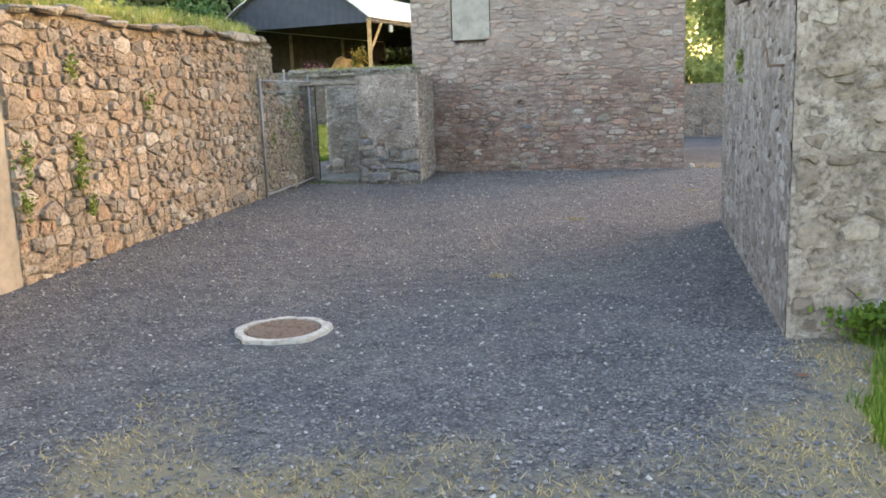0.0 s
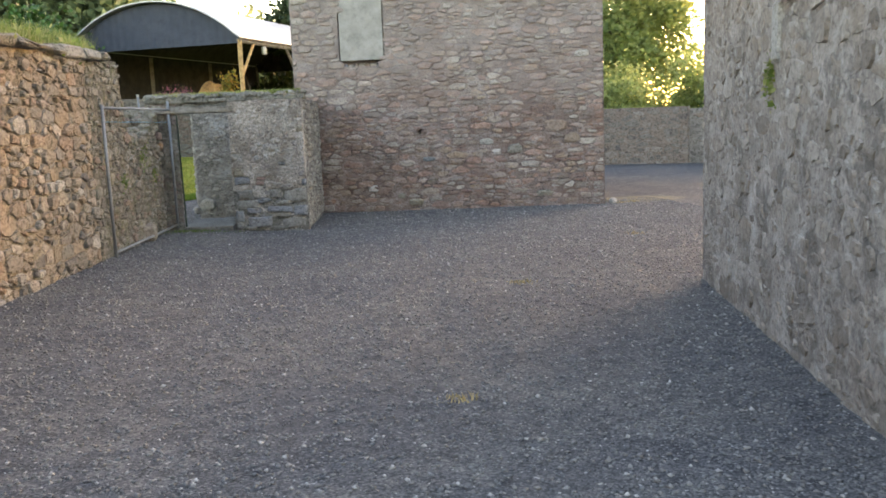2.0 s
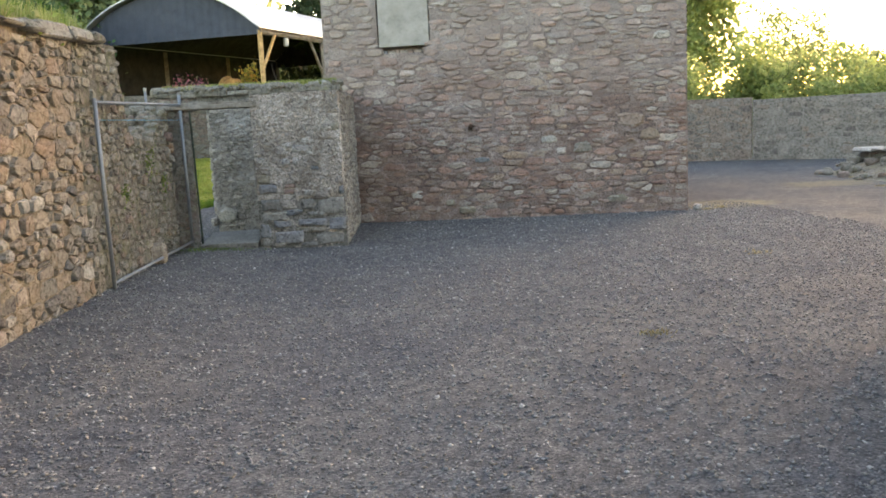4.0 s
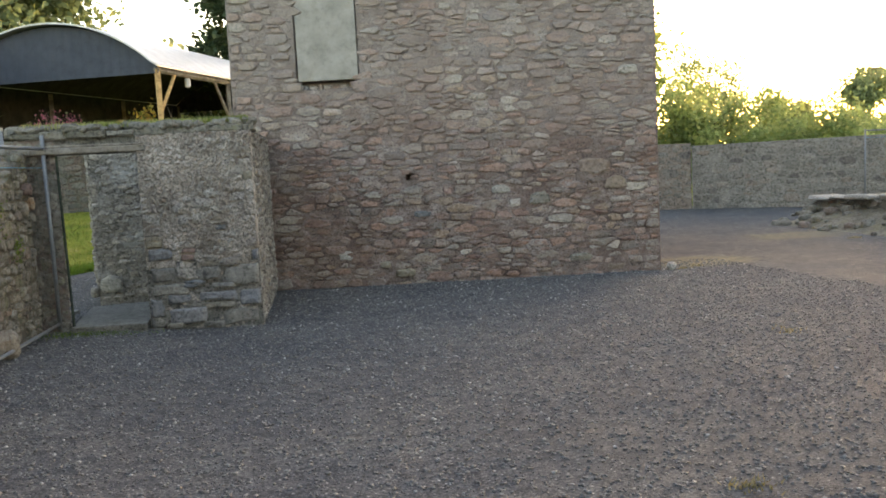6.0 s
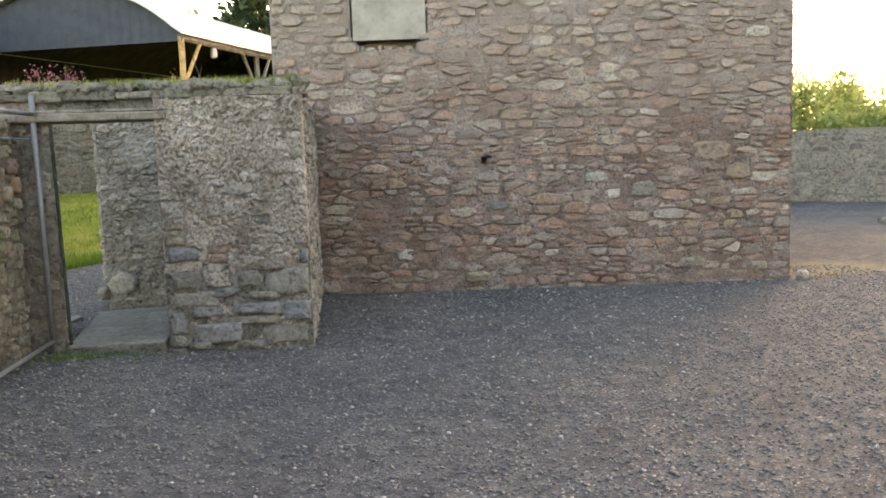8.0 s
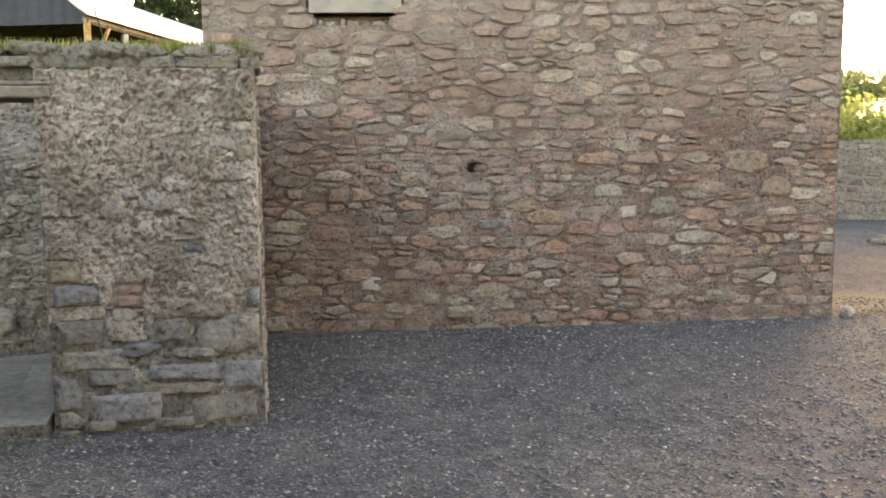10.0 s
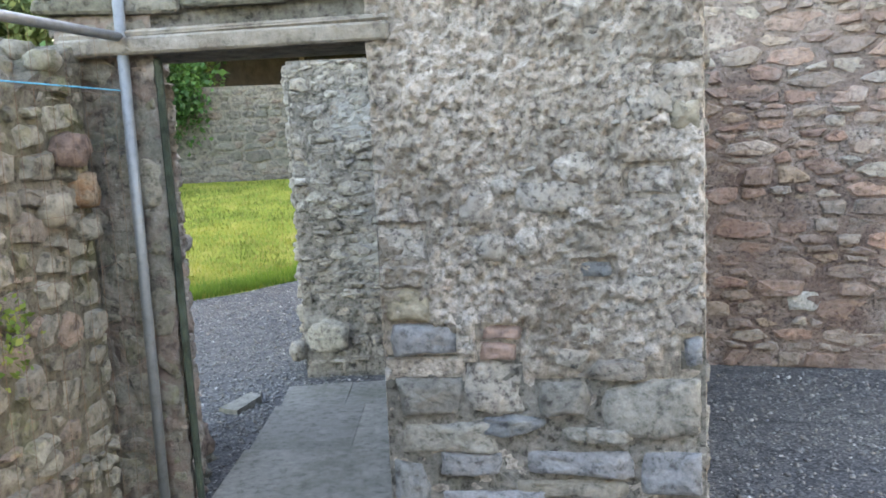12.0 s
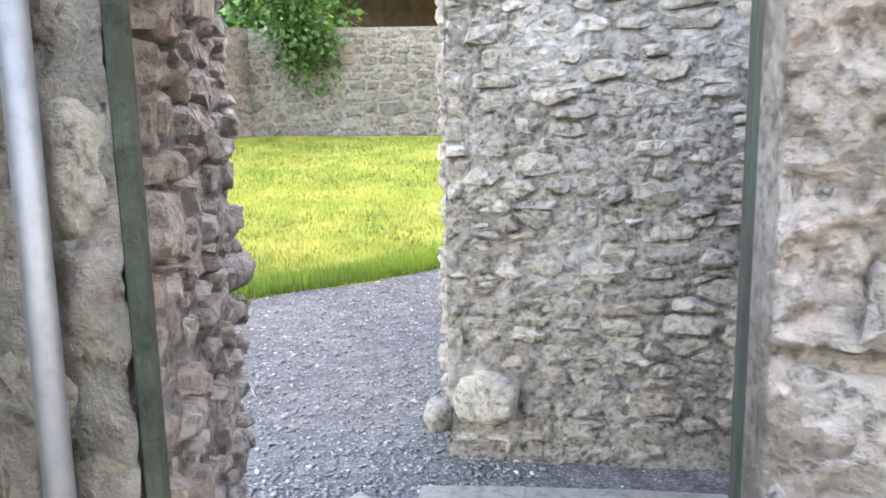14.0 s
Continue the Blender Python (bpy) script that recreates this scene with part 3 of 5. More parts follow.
def stone_shape(outline, place, proud, joint, r, corner=0.13, rings=1, rough=0.004, sunk=0.45, jag=0.012):
    """One stone: an uneven outline with broken corners, standing proud of the wall by some centimetres."""
    cu = sum(p[0] for p in outline) / len(outline)
    cz = sum(p[1] for p in outline) / len(outline)
    ring = []
    n = len(outline)
    for i in range(n):
        a, b = outline[i], outline[(i + 1) % n]
        span = math.hypot(b[0] - a[0], b[1] - a[1])
        if span < 0.015:
            continue
        steps = (corner, 0.5 + r.uniform(-0.12, 0.12), 1 - corner) if span > 0.11 else (corner, 1 - corner) if span > 0.05 else (0.5,)
        for s in steps:
            ring.append((a[0] + (b[0] - a[0]) * s, a[1] + (b[1] - a[1]) * s))
    if len(ring) < 5:
        return None
    shrunk = []
    for u, z in ring:
        du, dz = u - cu, z - cz
        dist = math.hypot(du, dz)
        k = max(0.3, 1 - (joint + r.uniform(-0.6, 1.1) * joint + r.uniform(-0.3, 1.0) * jag) / max(dist, 0.01))
        shrunk.append((cu + du * k, cz + dz * k))
    us = [p[0] for p in shrunk]
    zs = [p[1] for p in shrunk]
    if max(us) - min(us) < 0.03 or max(zs) - min(zs) < 0.02:
        return None
    d = proud * r.uniform(sunk, 1.25)
    tu, tz = r.uniform(-0.1, 0.1), r.uniform(-0.1, 0.1)
    k = 1 - min(0.3, 0.016 / max(0.03, 0.5 * min(max(us) - min(us), max(zs) - min(zs))))
    vs = [place(u, z, -0.02) for u, z in shrunk]
    for scale, lift in ([(k, 0.85)] if rings == 1 else [(k, 0.86), (k * 0.72, 1.0), (k * 0.38, 1.0)]):
        for u, z in shrunk:
            uu, zz = cu + (u - cu) * scale, cz + (z - cz) * scale
            bumpy = rough * (noise.noise((uu * 28, zz * 28, cu)) + 0.6 * noise.noise((uu * 60, zz * 60, cz)))
            vs.append(place(uu, zz, d * lift * r.uniform(0.85, 1.1) + (u - cu) * tu + (z - cz) * tz + bumpy))
    vs.append(place(cu, cz, d * r.uniform(0.95, 1.15)))
    m = len(shrunk)
    loops = 1 if rings == 1 else 3
    fs = [(q * m + i, q * m + (i + 1) % m, (q + 1) * m + (i + 1) % m, (q + 1) * m + i) for q in range(loops) for i in range(m)]
    fs += [(loops * m + i, loops * m + (i + 1) % m, (loops + 1) * m) for i in range(m)]
    return vs, fs, place(cu, cz, 0)


def skin(wall, start, end, low, high, material, step=0.03, amp=0.015, lift=0.004, top=None, holes=(), seed=0.0, crisp=False):
    """Uneven mortar over the face of a wall, between and partly over its stones."""
    sx, sy = start
    length = math.hypot(end[0] - sx, end[1] - sy)
    ux, uy = (end[0] - sx) / length, (end[1] - sy) / length
    nx, ny = uy, -ux
    nu, nz = max(2, int(length / step)), max(2, int((high - low) / step))
    s = Shape()
    for j in range(nz + 1):
        for i in range(nu + 1):
            u, z = length * i / nu, low + (high - low) * j / nz
            out = lift + amp * (0.7 * noise.turbulence((u * 9, z * 12, seed), 3, False) + 0.55 * noise.noise((u * 3.1, z * 4, seed + 5)) + 0.3 * noise.noise((u * 30, z * 34, seed)))
            out = max(0.002, out)
            if top:
                z = min(z, top(u) - 0.004)
            s.v.append((sx + ux * u + nx * out, sy + uy * u + ny * out, z))
    w = nu + 1
    for j in range(nz):
        zc = low + (high - low) * (j + 0.5) / nz
        for i in range(nu):
            uc = length * (i + 0.5) / nu
            if any(a < uc < b and c < zc < d for a, b, c, d in holes) or (top and zc > top(uc) + step):
                continue
            s.f.append((j * w + i, j * w + i + 1, (j + 1) * w + i + 1, (j + 1) * w + i))
    part("mortar", s, material, wall, tidy=False, smoothed=not crisp)


def lay_stones(wall, start, end, low, high, material, wide=0.26, tall=0.13, proud=0.025, joint=0.012, seed=1, keep=300, near=None, holes=(), top=None, flip=False, rings=1, rough=0.004, sunk=0.45, corner=0.13, jag=0.012):
    """Face a wall with rubble from start to end (plan), outward to the right of that line; the nearest are pieces of their own."""
    r = random.Random(seed)
    sx, sy = start
    length = math.hypot(end[0] - sx, end[1] - sy)
    ux, uy = (end[0] - sx) / length, (end[1] - sy) / length
    nx, ny = (uy, -ux) if not flip else (-uy, ux)

    def place(u, z, out):
        return (sx + ux * u + nx * out, sy + uy * u + ny * out, z)

    laid = []
    for outline in stone_outlines(length, low, high, wide, tall, r):
        cu = sum(p[0] for p in outline) / len(outline)
        cz = sum(p[1] for p in outline) / len(outline)
        if any(a - 0.03 < cu < b + 0.03 and c - 0.03 < cz < d + 0.03 for a, b, c, d in holes):
            continue
        if top and cz > top(cu) - tall * 0.35:
            continue
        made = stone_shape(outline, place, proud, joint, r, corner, rings, rough, sunk, jag)
        if made:
            laid.append(made)
    near = near or (sx, sy, 1.0)
    laid.sort(key=lambda s: (s[2][0] - near[0]) ** 2 + (s[2][1] - near[1]) ** 2 + (s[2][2] - near[2]) ** 2)
    for vs, fs, at in laid[:keep]:
        part("stone", Shape().add(vs, fs), material, wall, at=at, tidy=False, smoothed=rings > 1)
    if len(laid) > keep:
        rest = Shape()
        for vs, fs, at in laid[keep:]:
            rest.add(vs, fs)
        part("rubble_facing", rest, material, wall, kind="stuff", tidy=False)


def wall_body(name, start, end, thick, z0, tops, material, label, category="wall", holes=(), flip=False):
    """A wall with thickness, an uneven top (u, z) and recesses or openings (u0, u1, z0, z1, depth) in its face."""
    sx, sy = start
    length = math.hypot(end[0] - sx, end[1] - sy)
    ux, uy = (end[0] - sx) / length, (end[1] - sy) / length
    nx, ny = (uy, -ux) if not flip else (-uy, ux)

    def at(u, z, out):
        return (sx + ux * u + nx * out, sy + uy * u + ny * out, z)

    def top(u):
        for (a, za), (b, zb) in zip(tops, tops[1:]):
            if u <= b:
                return za + (zb - za) * max(0.0, (u - a) / (b - a))
        return tops[-1][1]

    cuts_u = sorted({0.0, length, *[u for u, _ in tops if 0 < u < length], *[h[0] for h in holes], *[h[1] for h in holes]})
    cuts_z = sorted({z0, *[h[2] for h in holes], *[h[3] for h in holes]})
    s = Shape()
    for a, b in zip(cuts_u, cuts_u[1:]):
        for k in range(len(cuts_z)):
            lo = cuts_z[k]
            hi_a = cuts_z[k + 1] if k + 1 < len(cuts_z) else top(a + 1e-6)
            hi_b = cuts_z[k + 1] if k + 1 < len(cuts_z) else top(b - 1e-6)
            deep = [h for h in holes if h[0] <= a + 1e-6 and b <= h[1] + 1e-6 and h[2] <= lo + 1e-6 and k + 1 < len(cuts_z) and cuts_z[k + 1] <= h[3] + 1e-6]
            if deep:
                d = -deep[0][4]
                h0, h1, h2, h3, _ = deep[0]
                s.add([at(a, lo, d), at(b, lo, d), at(b, hi_b, d), at(a, hi_a, d)], [(0, 1, 2, 3)])
                if a == h0:
                    s.add([at(a, lo, 0), at(a, lo, d), at(a, hi_a, d), at(a, hi_a, 0)], [(0, 1, 2, 3)])
                if b == h1:
                    s.add([at(b, lo, 0), at(b, lo, d), at(b, hi_b, d), at(b, hi_b, 0)], [(3, 2, 1, 0)])
                if lo == h2:
                    s.add([at(a, lo, 0), at(b, lo, 0), at(b, lo, d), at(a, lo, d)], [(0, 1, 2, 3)])
                if cuts_z[k + 1] == h3:
                    s.add([at(a, h3, 0), at(b, h3, 0), at(b, h3, d), at(a, h3, d)], [(3, 2, 1, 0)])
            else:
                s.add([at(a, lo, 0), at(b, lo, 0), at(b, hi_b, 0), at(a, hi_a, 0)], [(0, 1, 2, 3)])
        ta, tb = top(a + 1e-6), top(b - 1e-6)
        s.add([at(a, z0, -thick), at(b, z0, -thick), at(b, tb, -thick), at(a, ta, -thick)], [(3, 2, 1, 0)])
        s.add([at(a, ta, 0), at(b, tb, 0), at(b, tb, -thick), at(a, ta, -thick)], [(0, 1, 2, 3)])
    for u, rev in ((0.0, False), (length, True)):
        t = top(u + 1e-6 if not rev else u - 1e-6)
        s.add([at(u, z0, 0), at(u, t, 0), at(u, t, -thick), at(u, z0, -thick)], [(0, 1, 2, 3)] if not rev else [(3, 2, 1, 0)])
    ob = thing(name, s, material, at(length / 2, z0, 0), label, category, kind="structure", tidy=False)
    return ob, at, top, length


# ---- ground: one sheet to the horizon ----
def lawn_mask(x, y):
    edge = y - (24.6 + 0.8 * (x + 4.4)) + 0.25 * noise.noise((x * 0.9, y * 0.9, 2.0))
    m = smooth(-0.15, 0.15, edge) * smooth(1.0, -0.5, x)
    if x < -4.6 and y < 24:
        m = max(m, smooth(-4.6, -5.2, x))
    m = max(m, smooth(0.0, 0.6, y - 36 + 0.3 * x), smooth(30, 34, x), smooth(-5, -6, y))
    nz = 0.3 * noise.noise((x * 2, y * 2, 0))
    m = max(m, smooth(2.0, 2.3, x - 0.45 * smooth(4.3, 5.1, y) + nz + 0.25 * (4.2 - min(y, 4.2))) * smooth(6.2, 5.4, y + nz))
    return m


def straw_mask(x, y):
    """Where dry grass shows through the gravel."""
    ragged = 0.7 * noise.noise((x * 0.8, y * 0.8, 5)) + 0.35 * noise.noise((x * 2.7, y * 2.7, 7))
    s = 0.8 * smooth(4.5, 3.0, y + ragged) * max(0.0, 0.78 + 0.8 * noise.noise((x * 1.1, y * 1.1, 9))) * smooth(-2.1, -1.4, x + 0.4 * ragged)
    s += 0.65 * smooth(0.8, 0.1, math.hypot(x + 1.42, (y - 4.15) * 0.8) + 0.3 * ragged) * max(0.0, 0.6 + noise.noise((x * 2.6, y * 2.6, 3.0)))
    s += 0.75 * smooth(1.5, 2.6, x + 0.12 * (5.2 - y) + 0.7 * ragged) * smooth(5.9, 5.0, y + 0.5 * ragged)
    s += 0.55 * smooth(1.2, 0.2, math.hypot((x - 6.6) * 0.8, y - 20.6)) + 0.4 * smooth(1.2, 0.3, math.hypot((x - 10.2) * 0.6, y - 23.0) + 0.3 * ragged)
    return s


def build_ground():
    def spread(lo, hi, step, far):
        inner = list(np.arange(lo, hi + 1e-6, step))
        out, d, p = [], step, hi
        while p < far:
            d *= 1.5
            p += d
            out.append(p)
        back, d, p = [], step, lo
        while p > -far:
            d *= 1.5
            p -= d
            back.append(p)
        return back[::-1] + inner + out

    xs, ys = spread(-8, 14, 0.16, 1500), spread(-3, 36, 0.16, 1500)
    me = bpy.data.meshes.new("ground")
    vs = [(x, y, ground_z(x, y) + (0.012 * noise.noise((x * 1.3, y * 1.3, 0)) if -9 < x < 15 and -4 < y < 37 else 0)) for y in ys for x in xs]
    w = len(xs)
    me.from_pydata(vs, [], [(j * w + i, j * w + i + 1, (j + 1) * w + i + 1, (j + 1) * w + i) for j in range(len(ys) - 1) for i in range(w - 1)])
    for nm, fn in (("lawn", lawn_mask), ("straw", straw_mask)):
        at = me.attributes.new(nm, "FLOAT", "POINT")
        at.data.foreach_set("value", [fn(x, y) for x, y, _ in vs])
    me.materials.append(M_GROUND)
    me.polygons.foreach_set("use_smooth", [True] * len(me.polygons))
    tagged(new("ground", me), "blue-grey gravel yard with dry grass running into sunlit lawn", "ground", kind="structure")


build_ground()

# ---- the tall rubble building ahead ----
T0, T1 = (-0.58, 21.48), (5.62, 20.02)
TL = math.hypot(T1[0] - T0[0], T1[1] - T0[1])
WIN_RZ = math.atan2(T1[1] - T0[1], T1[0] - T0[0])
tower_holes = [(0.985, 1.935, 2.85, 4.27, 0.10), (0.985, 1.935, 4.27, 4.75, 0.5), (2.52, 2.75, 1.30, 1.42, 0.22), (1.05, 1.87, 2.74, 2.85, 0.12)]
tower, tower_at, _, _ = wall_body("wall_tower", T0, T1, 6.0, -0.5, [(0, 7.2), (TL, 7.2)], M_TOWER_MORTAR, "tall reddish grey rubble stone building wall with lime mortar", holes=tower_holes)

# ---- thick doorway wall beside it ----
PX0, PX1 = (-0.42, 18.362), (-1.705, 18.469)
REAR_L, REAR_R = (-2.66, 21.24), (-0.60, 21.36)
front = Shape().prism([PX0, (-0.38, 19.0), (-1.655, 19.07), PX1][::-1], -0.5, 2.07)
door_wall = thing("wall_doorway", front, M_REVEAL_MORTAR, (-1.0, 18.7, -0.5), "lime-harled rubble wall beside the doorway", "wall", kind="structure")
rear_block = Shape().prism([REAR_L, REAR_R, (-0.58, 22.0), (-2.75, 21.95)], -0.5, 2.07)
rear_wall = thing("wall_behind_door", rear_block, M_REVEAL_MORTAR, (-1.7, 21.5, -0.5), "rough grey rubble wall inside the doorway", "wall", kind="structure")
side_block = Shape().prism([(-0.36, 19.0), (-0.12, 21.36), (-0.60, 21.36), (-0.85, 19.02)], -0.5, 2.07)
side_wall = thing("wall_door_side", side_block, M_REVEAL_MORTAR, (-0.4, 20.2, -0.5), "side wall joining the doorway wall to the tall building", "wall", kind="structure")
jamb = Shape().prism([(-2.60, 18.54), (-3.00, 19.7), (-3.3, 19.75), (-3.02, 18.60)][::-1], -0.5, 2.07)
left_jamb = thing("wall_door_jamb", jamb, M_REVEAL_MORTAR, (-3.0, 19.1, -0.5), "broken rubble stone jamb of the doorway", "wall", kind="structure")

# ---- boundary wall on the left ----
L0, L1, L2 = (-3.98, 8.05), (-3.18, 14.9), (-2.9, 18.5)
left_tops = [(0, 2.5), (1.2, 2.56), (2.6, 2.5), (4.2, 2.6), (6.9, 2.62)]
left_wall, left_at, left_top, left_len = wall_body("wall_left", L0, L1, 0.6, -0.5, left_tops, M_LEFT_MORTAR, "warm sunlit fieldstone wall with weeds on its top")
left_low_tops = [(0, 2.62), (1.5, 2.64), (1.58, 2.2), (1.75, 1.6), (2.3, 1.48), (2.5, 1.42), (2.9, 1.6), (3.3, 1.8), (3.62, 1.95)]
left_low, low_at, low_top, low_len = wall_body("wall_left_broken", L1, L2, 0.6, -0.5, left_low_tops, M_LOW_MORTAR, "broken end of the fieldstone wall behind the fence panel")
plaster_wall, _, _, _ = wall_body("wall_left_plastered", (-5.4, -4.0), L0, 0.6, -0.5, [(0, 2.5), (12, 2.5)], M_PLASTER, "pale cement-plastered stretch of the boundary wall")

# ---- building on the right ----
C0, C1 = (2.25, 5.55), (3.68, 11.3)
right_wall = thing("wall_right", Shape().prism([C0, (8.3, 5.6), (9.0, 11.3), C1], -0.5, 5.0), M_RIGHT_MORTAR, (5.5, 8.5, -0.5), "grey limewashed rubble walls of the old building", "wall", kind="structure")
RL = math.hypot(C0[0] - C1[0], C0[1] - C1[1])


def right_at(u, z, out):
    ux, uy = (C0[0] - C1[0]) / RL, (C0[1] - C1[1]) / RL
    return (C1[0] + ux * u + uy * out, C1[1] + uy * u - ux * out, z)


# ---- far walls ----
back_a, _, _, _ = wall_body("wall_back", (3.5, 36.2), (12.5, 31.25), 0.5, -0.6, [(0, 1.75), (10.3, 1.68)], M_FAR, "low grey rubble boundary wall at the back of the yard")
back_b, _, _, _ = wall_body("wall_back_right", (12.5, 31.2), (25, 21.4), 0.5, -0.6, [(0, 1.6), (16, 1.75)], M_FAR, "low grey rubble boundary wall in evening shade")
far_wall, _, _, _ = wall_body("wall_lawn_far", (-9.0, 33.2), (-2.0, 33.0), 0.5, -0.3, [(0, 2.7), (4.0, 2.62), (7.0, 2.6)], M_LAWN_WALL, "grey rubble wall beyond the sunlit lawn")
far_side, _, _, _ = wall_body("wall_lawn_side", (-12.5, 24.0), (-8.9, 33.2), 0.5, -0.3, [(0, 2.6), (10, 2.7)], M_LAWN_WALL, "reddish rubble wall along the lawn", flip=False)

# ---- doorway: lintel, coping, harling, dressed stones ----
PL = math.hypot(PX0[0] - PX1[0], PX0[1] - PX1[1])
PUX, PUY = (PX0[0] - PX1[0]) / PL, (PX0[1] - PX1[1]) / PL


def pier_at(u, z, out):
    return (PX1[0] + PUX * u + PUY * out, PX1[1] + PUY * u - PUX * out, z)


def harling():
    """The thick rough lime coat on the front of the doorway wall."""
    s = Shape()
    nu, nz = 150, 260
    for j in range(nz + 1):
        for i in range(nu + 1):
            u, z = PL * i / nu, -0.3 + 2.37 * j / nz
            d = 0.030 * noise.turbulence((u * 12, z * 12, 3.1), 4, True) + 0.026 * noise.noise((u * 26, z * 26, 1.7)) + 0.012 * noise.noise((u * 48, z * 48, 2.7)) + 0.016 * noise.noise((u * 5, z * 5, 8.0))
            thick = 0.016 + 0.02 * smooth(0.25, 0.75, z + 0.12 * noise.noise((u * 4, z * 4, 0)))
            coat = 0.02 + 0.98 * smooth(0.42, 0.72, z + 0.15 * noise.noise((u * 3, z * 3, 4)))
            if i in (0, nu):
                d *= 0.4
            if any(a - 0.012 < u < e and q - 0.012 < z < h + 0.012 for a, e, q, h in SET):
                coat *= 0.12 if z < 0.8 else 0.6
            s.v.append(pier_at(u, z, max(0.003, (thick + d) * coat)) if 0 < i < nu else pier_at(-0.012 if i == 0 else PL + 0.01, z, -0.04))
    w = nu + 1
    s.f = [(j * w + i, j * w + i + 1, (j + 1) * w + i + 1, (j + 1) * w + i) for j in range(nz) for i in range(nu)]
    part("harling", s, M_PIER, door_wall, "rough pale lime harling with grey lichen", tidy=False)


SET = []


def set_stone(x, z, w, h, material, proud=0.042, seed=0):
    """A squared stone showing in the front of the doorway wall."""
    r = random.Random(int(x * 977 + z * 3571) + seed)
    u = (x - PX1[0]) / PUX
    SET.append((u - w / 2, u + w / 2, z - h / 2, z + h / 2))
    j = 0.12 * min(w, h)
    w, h = w * 1.07, h * 1.07
    box = [(-w / 2, -h / 2), (0, -h / 2 - j * 0.3), (w / 2, -h / 2), (w / 2 + j * 0.2, 0), (w / 2, h / 2), (0, h / 2 + j * 0.3), (-w / 2, h / 2), (-w / 2 - j * 0.2, 0)]
    outline = [(min(max(u + a + r.uniform(-j, j), 0.004), PL - 0.004), z + b + r.uniform(-j, j)) for a, b in box]
    vs, fs, at = stone_shape(outline, pier_at, proud, 0.003, r, 0.07, 3, 0.007, 0.6, 0.004)
    part("stone", Shape().add(vs, fs), material, door_wall, at=at, tidy=False, smoothed=True)


for x, z, w, h in [(-1.28, -0.04, 0.44, 0.18), (-1.37, 0.15, 0.28, 0.11), (-0.92, 0.16, 0.45, 0.12), (-0.56, 0.12, 0.25, 0.17), (-1.54, 0.68, 0.28, 0.13), (-0.46, 0.62, 0.09, 0.13)]:
    set_stone(x, z, w, h, M_BLUE)
for x, z, w, h in [(-1.46, 0.27, 0.42, 0.13), (-0.96, 0.05, 0.5, 0.08), (-0.66, -0.10, 0.46, 0.18), (-1.63, 0.06, 0.16, 0.2), (-0.62, 0.38, 0.4, 0.22), (-0.98, 0.43, 0.21, 0.15), (-1.52, 0.44, 0.27, 0.14), (-0.84, 0.96, 0.16, 0.08), (-0.99, -0.17, 0.3, 0.07), (-0.85, 0.28, 0.3, 0.07)]:
    set_stone(x, z, w, h, M_PIER_STONE)
set_stone(-1.23, 0.63, 0.17, 0.075, M_PINK)
set_stone(-1.22, 0.71, 0.18, 0.06, M_PINK, 0.045)
set_stone(-1.59, 0.83, 0.18, 0.14, M_TAN)
set_stone(-0.48, 1.54, 0.14, 0.14, M_TAN)
for x, z, w, h in [(-1.25, 0.47, 0.23, 0.22), (-1.6, 1.08, 0.21, 0.16), (-0.5, 1.68, 0.2, 0.13), (-0.62, 1.3, 0.2, 0.12)]:
    set_stone(x, z, w, h, M_HARL_STONE, 0.04)
for x, z, w, h, turn in [(-1.29, 1.215, 0.17, 0.16, 0.5), (-1.19, 1.30, 0.11, 0.065, 0.0), (-1.00, 1.25, 0.30, 0.14, 0.0), (-1.24, 1.06, 0.15, 0.12, 0.3), (-1.10, 1.08, 0.12, 0.12, -0.4)]:
    at = pier_at((x - PX1[0]) / PUX, z, 0.02)
    part("stone", boulder(at, (w, 0.12, h), x * 9 + z * 5, turn * 0.3), M_HARL_STONE, door_wall, at=at, smoothed=True)

harling()
skin(door_wall, PX1, PX0, -0.3, 0.62, M_REVEAL_MORTAR, step=0.018, amp=0.008, lift=0.006, seed=21.0)
lay_stones(door_wall, PX1, PX0, 0.5, 2.02, M_HARL_STONE, wide=0.19, tall=0.13, proud=0.055, joint=0.004, seed=23, keep=120, near=(-1.1, 18.4, 1.1), rough=0.016, sunk=0.1, jag=0.008, corner=0.09, holes=SET)
lay_stones(door_wall, PX1, PX0, -0.2, 0.5, M_PIER_STONE, wide=0.24, tall=0.105, proud=0.045, joint=0.003, seed=24, keep=60, rings=3, rough=0.008, sunk=0.55, corner=0.08, jag=0.004, holes=SET)
skin(rear_wall, REAR_L, REAR_R, -0.3, 2.06, M_REAR_MORTAR, step=0.016, amp=0.030, lift=0.004, seed=2.0, crisp=True)
skin(rear_wall, (REAR_L[0] + 0.12, REAR_L[1] + 0.007), (REAR_L[0] + 1.25, REAR_L[1] + 0.073), 0.95, 2.055, M_REAR_MORTAR, step=0.016, amp=0.042, lift=0.006, seed=14.0, crisp=True)
lay_stones(rear_wall, REAR_L, REAR_R, -0.15, 2.06, M_REVEAL, wide=0.20, tall=0.09, proud=0.036, joint=0.001, seed=3, keep=290, near=(-2.3, 21.2, 0.9), rough=0.016, sunk=-0.1, corner=0.07, jag=0.004, holes=[(0.0, 0.36, -0.1, 0.2)])
lay_stones(rear_wall, (-2.75, 21.95), REAR_L, -0.12, 2.05, M_REVEAL, wide=0.2, tall=0.12, proud=0.04, joint=0.002, seed=8, keep=10, rings=3, rough=0.012, sunk=0.3)
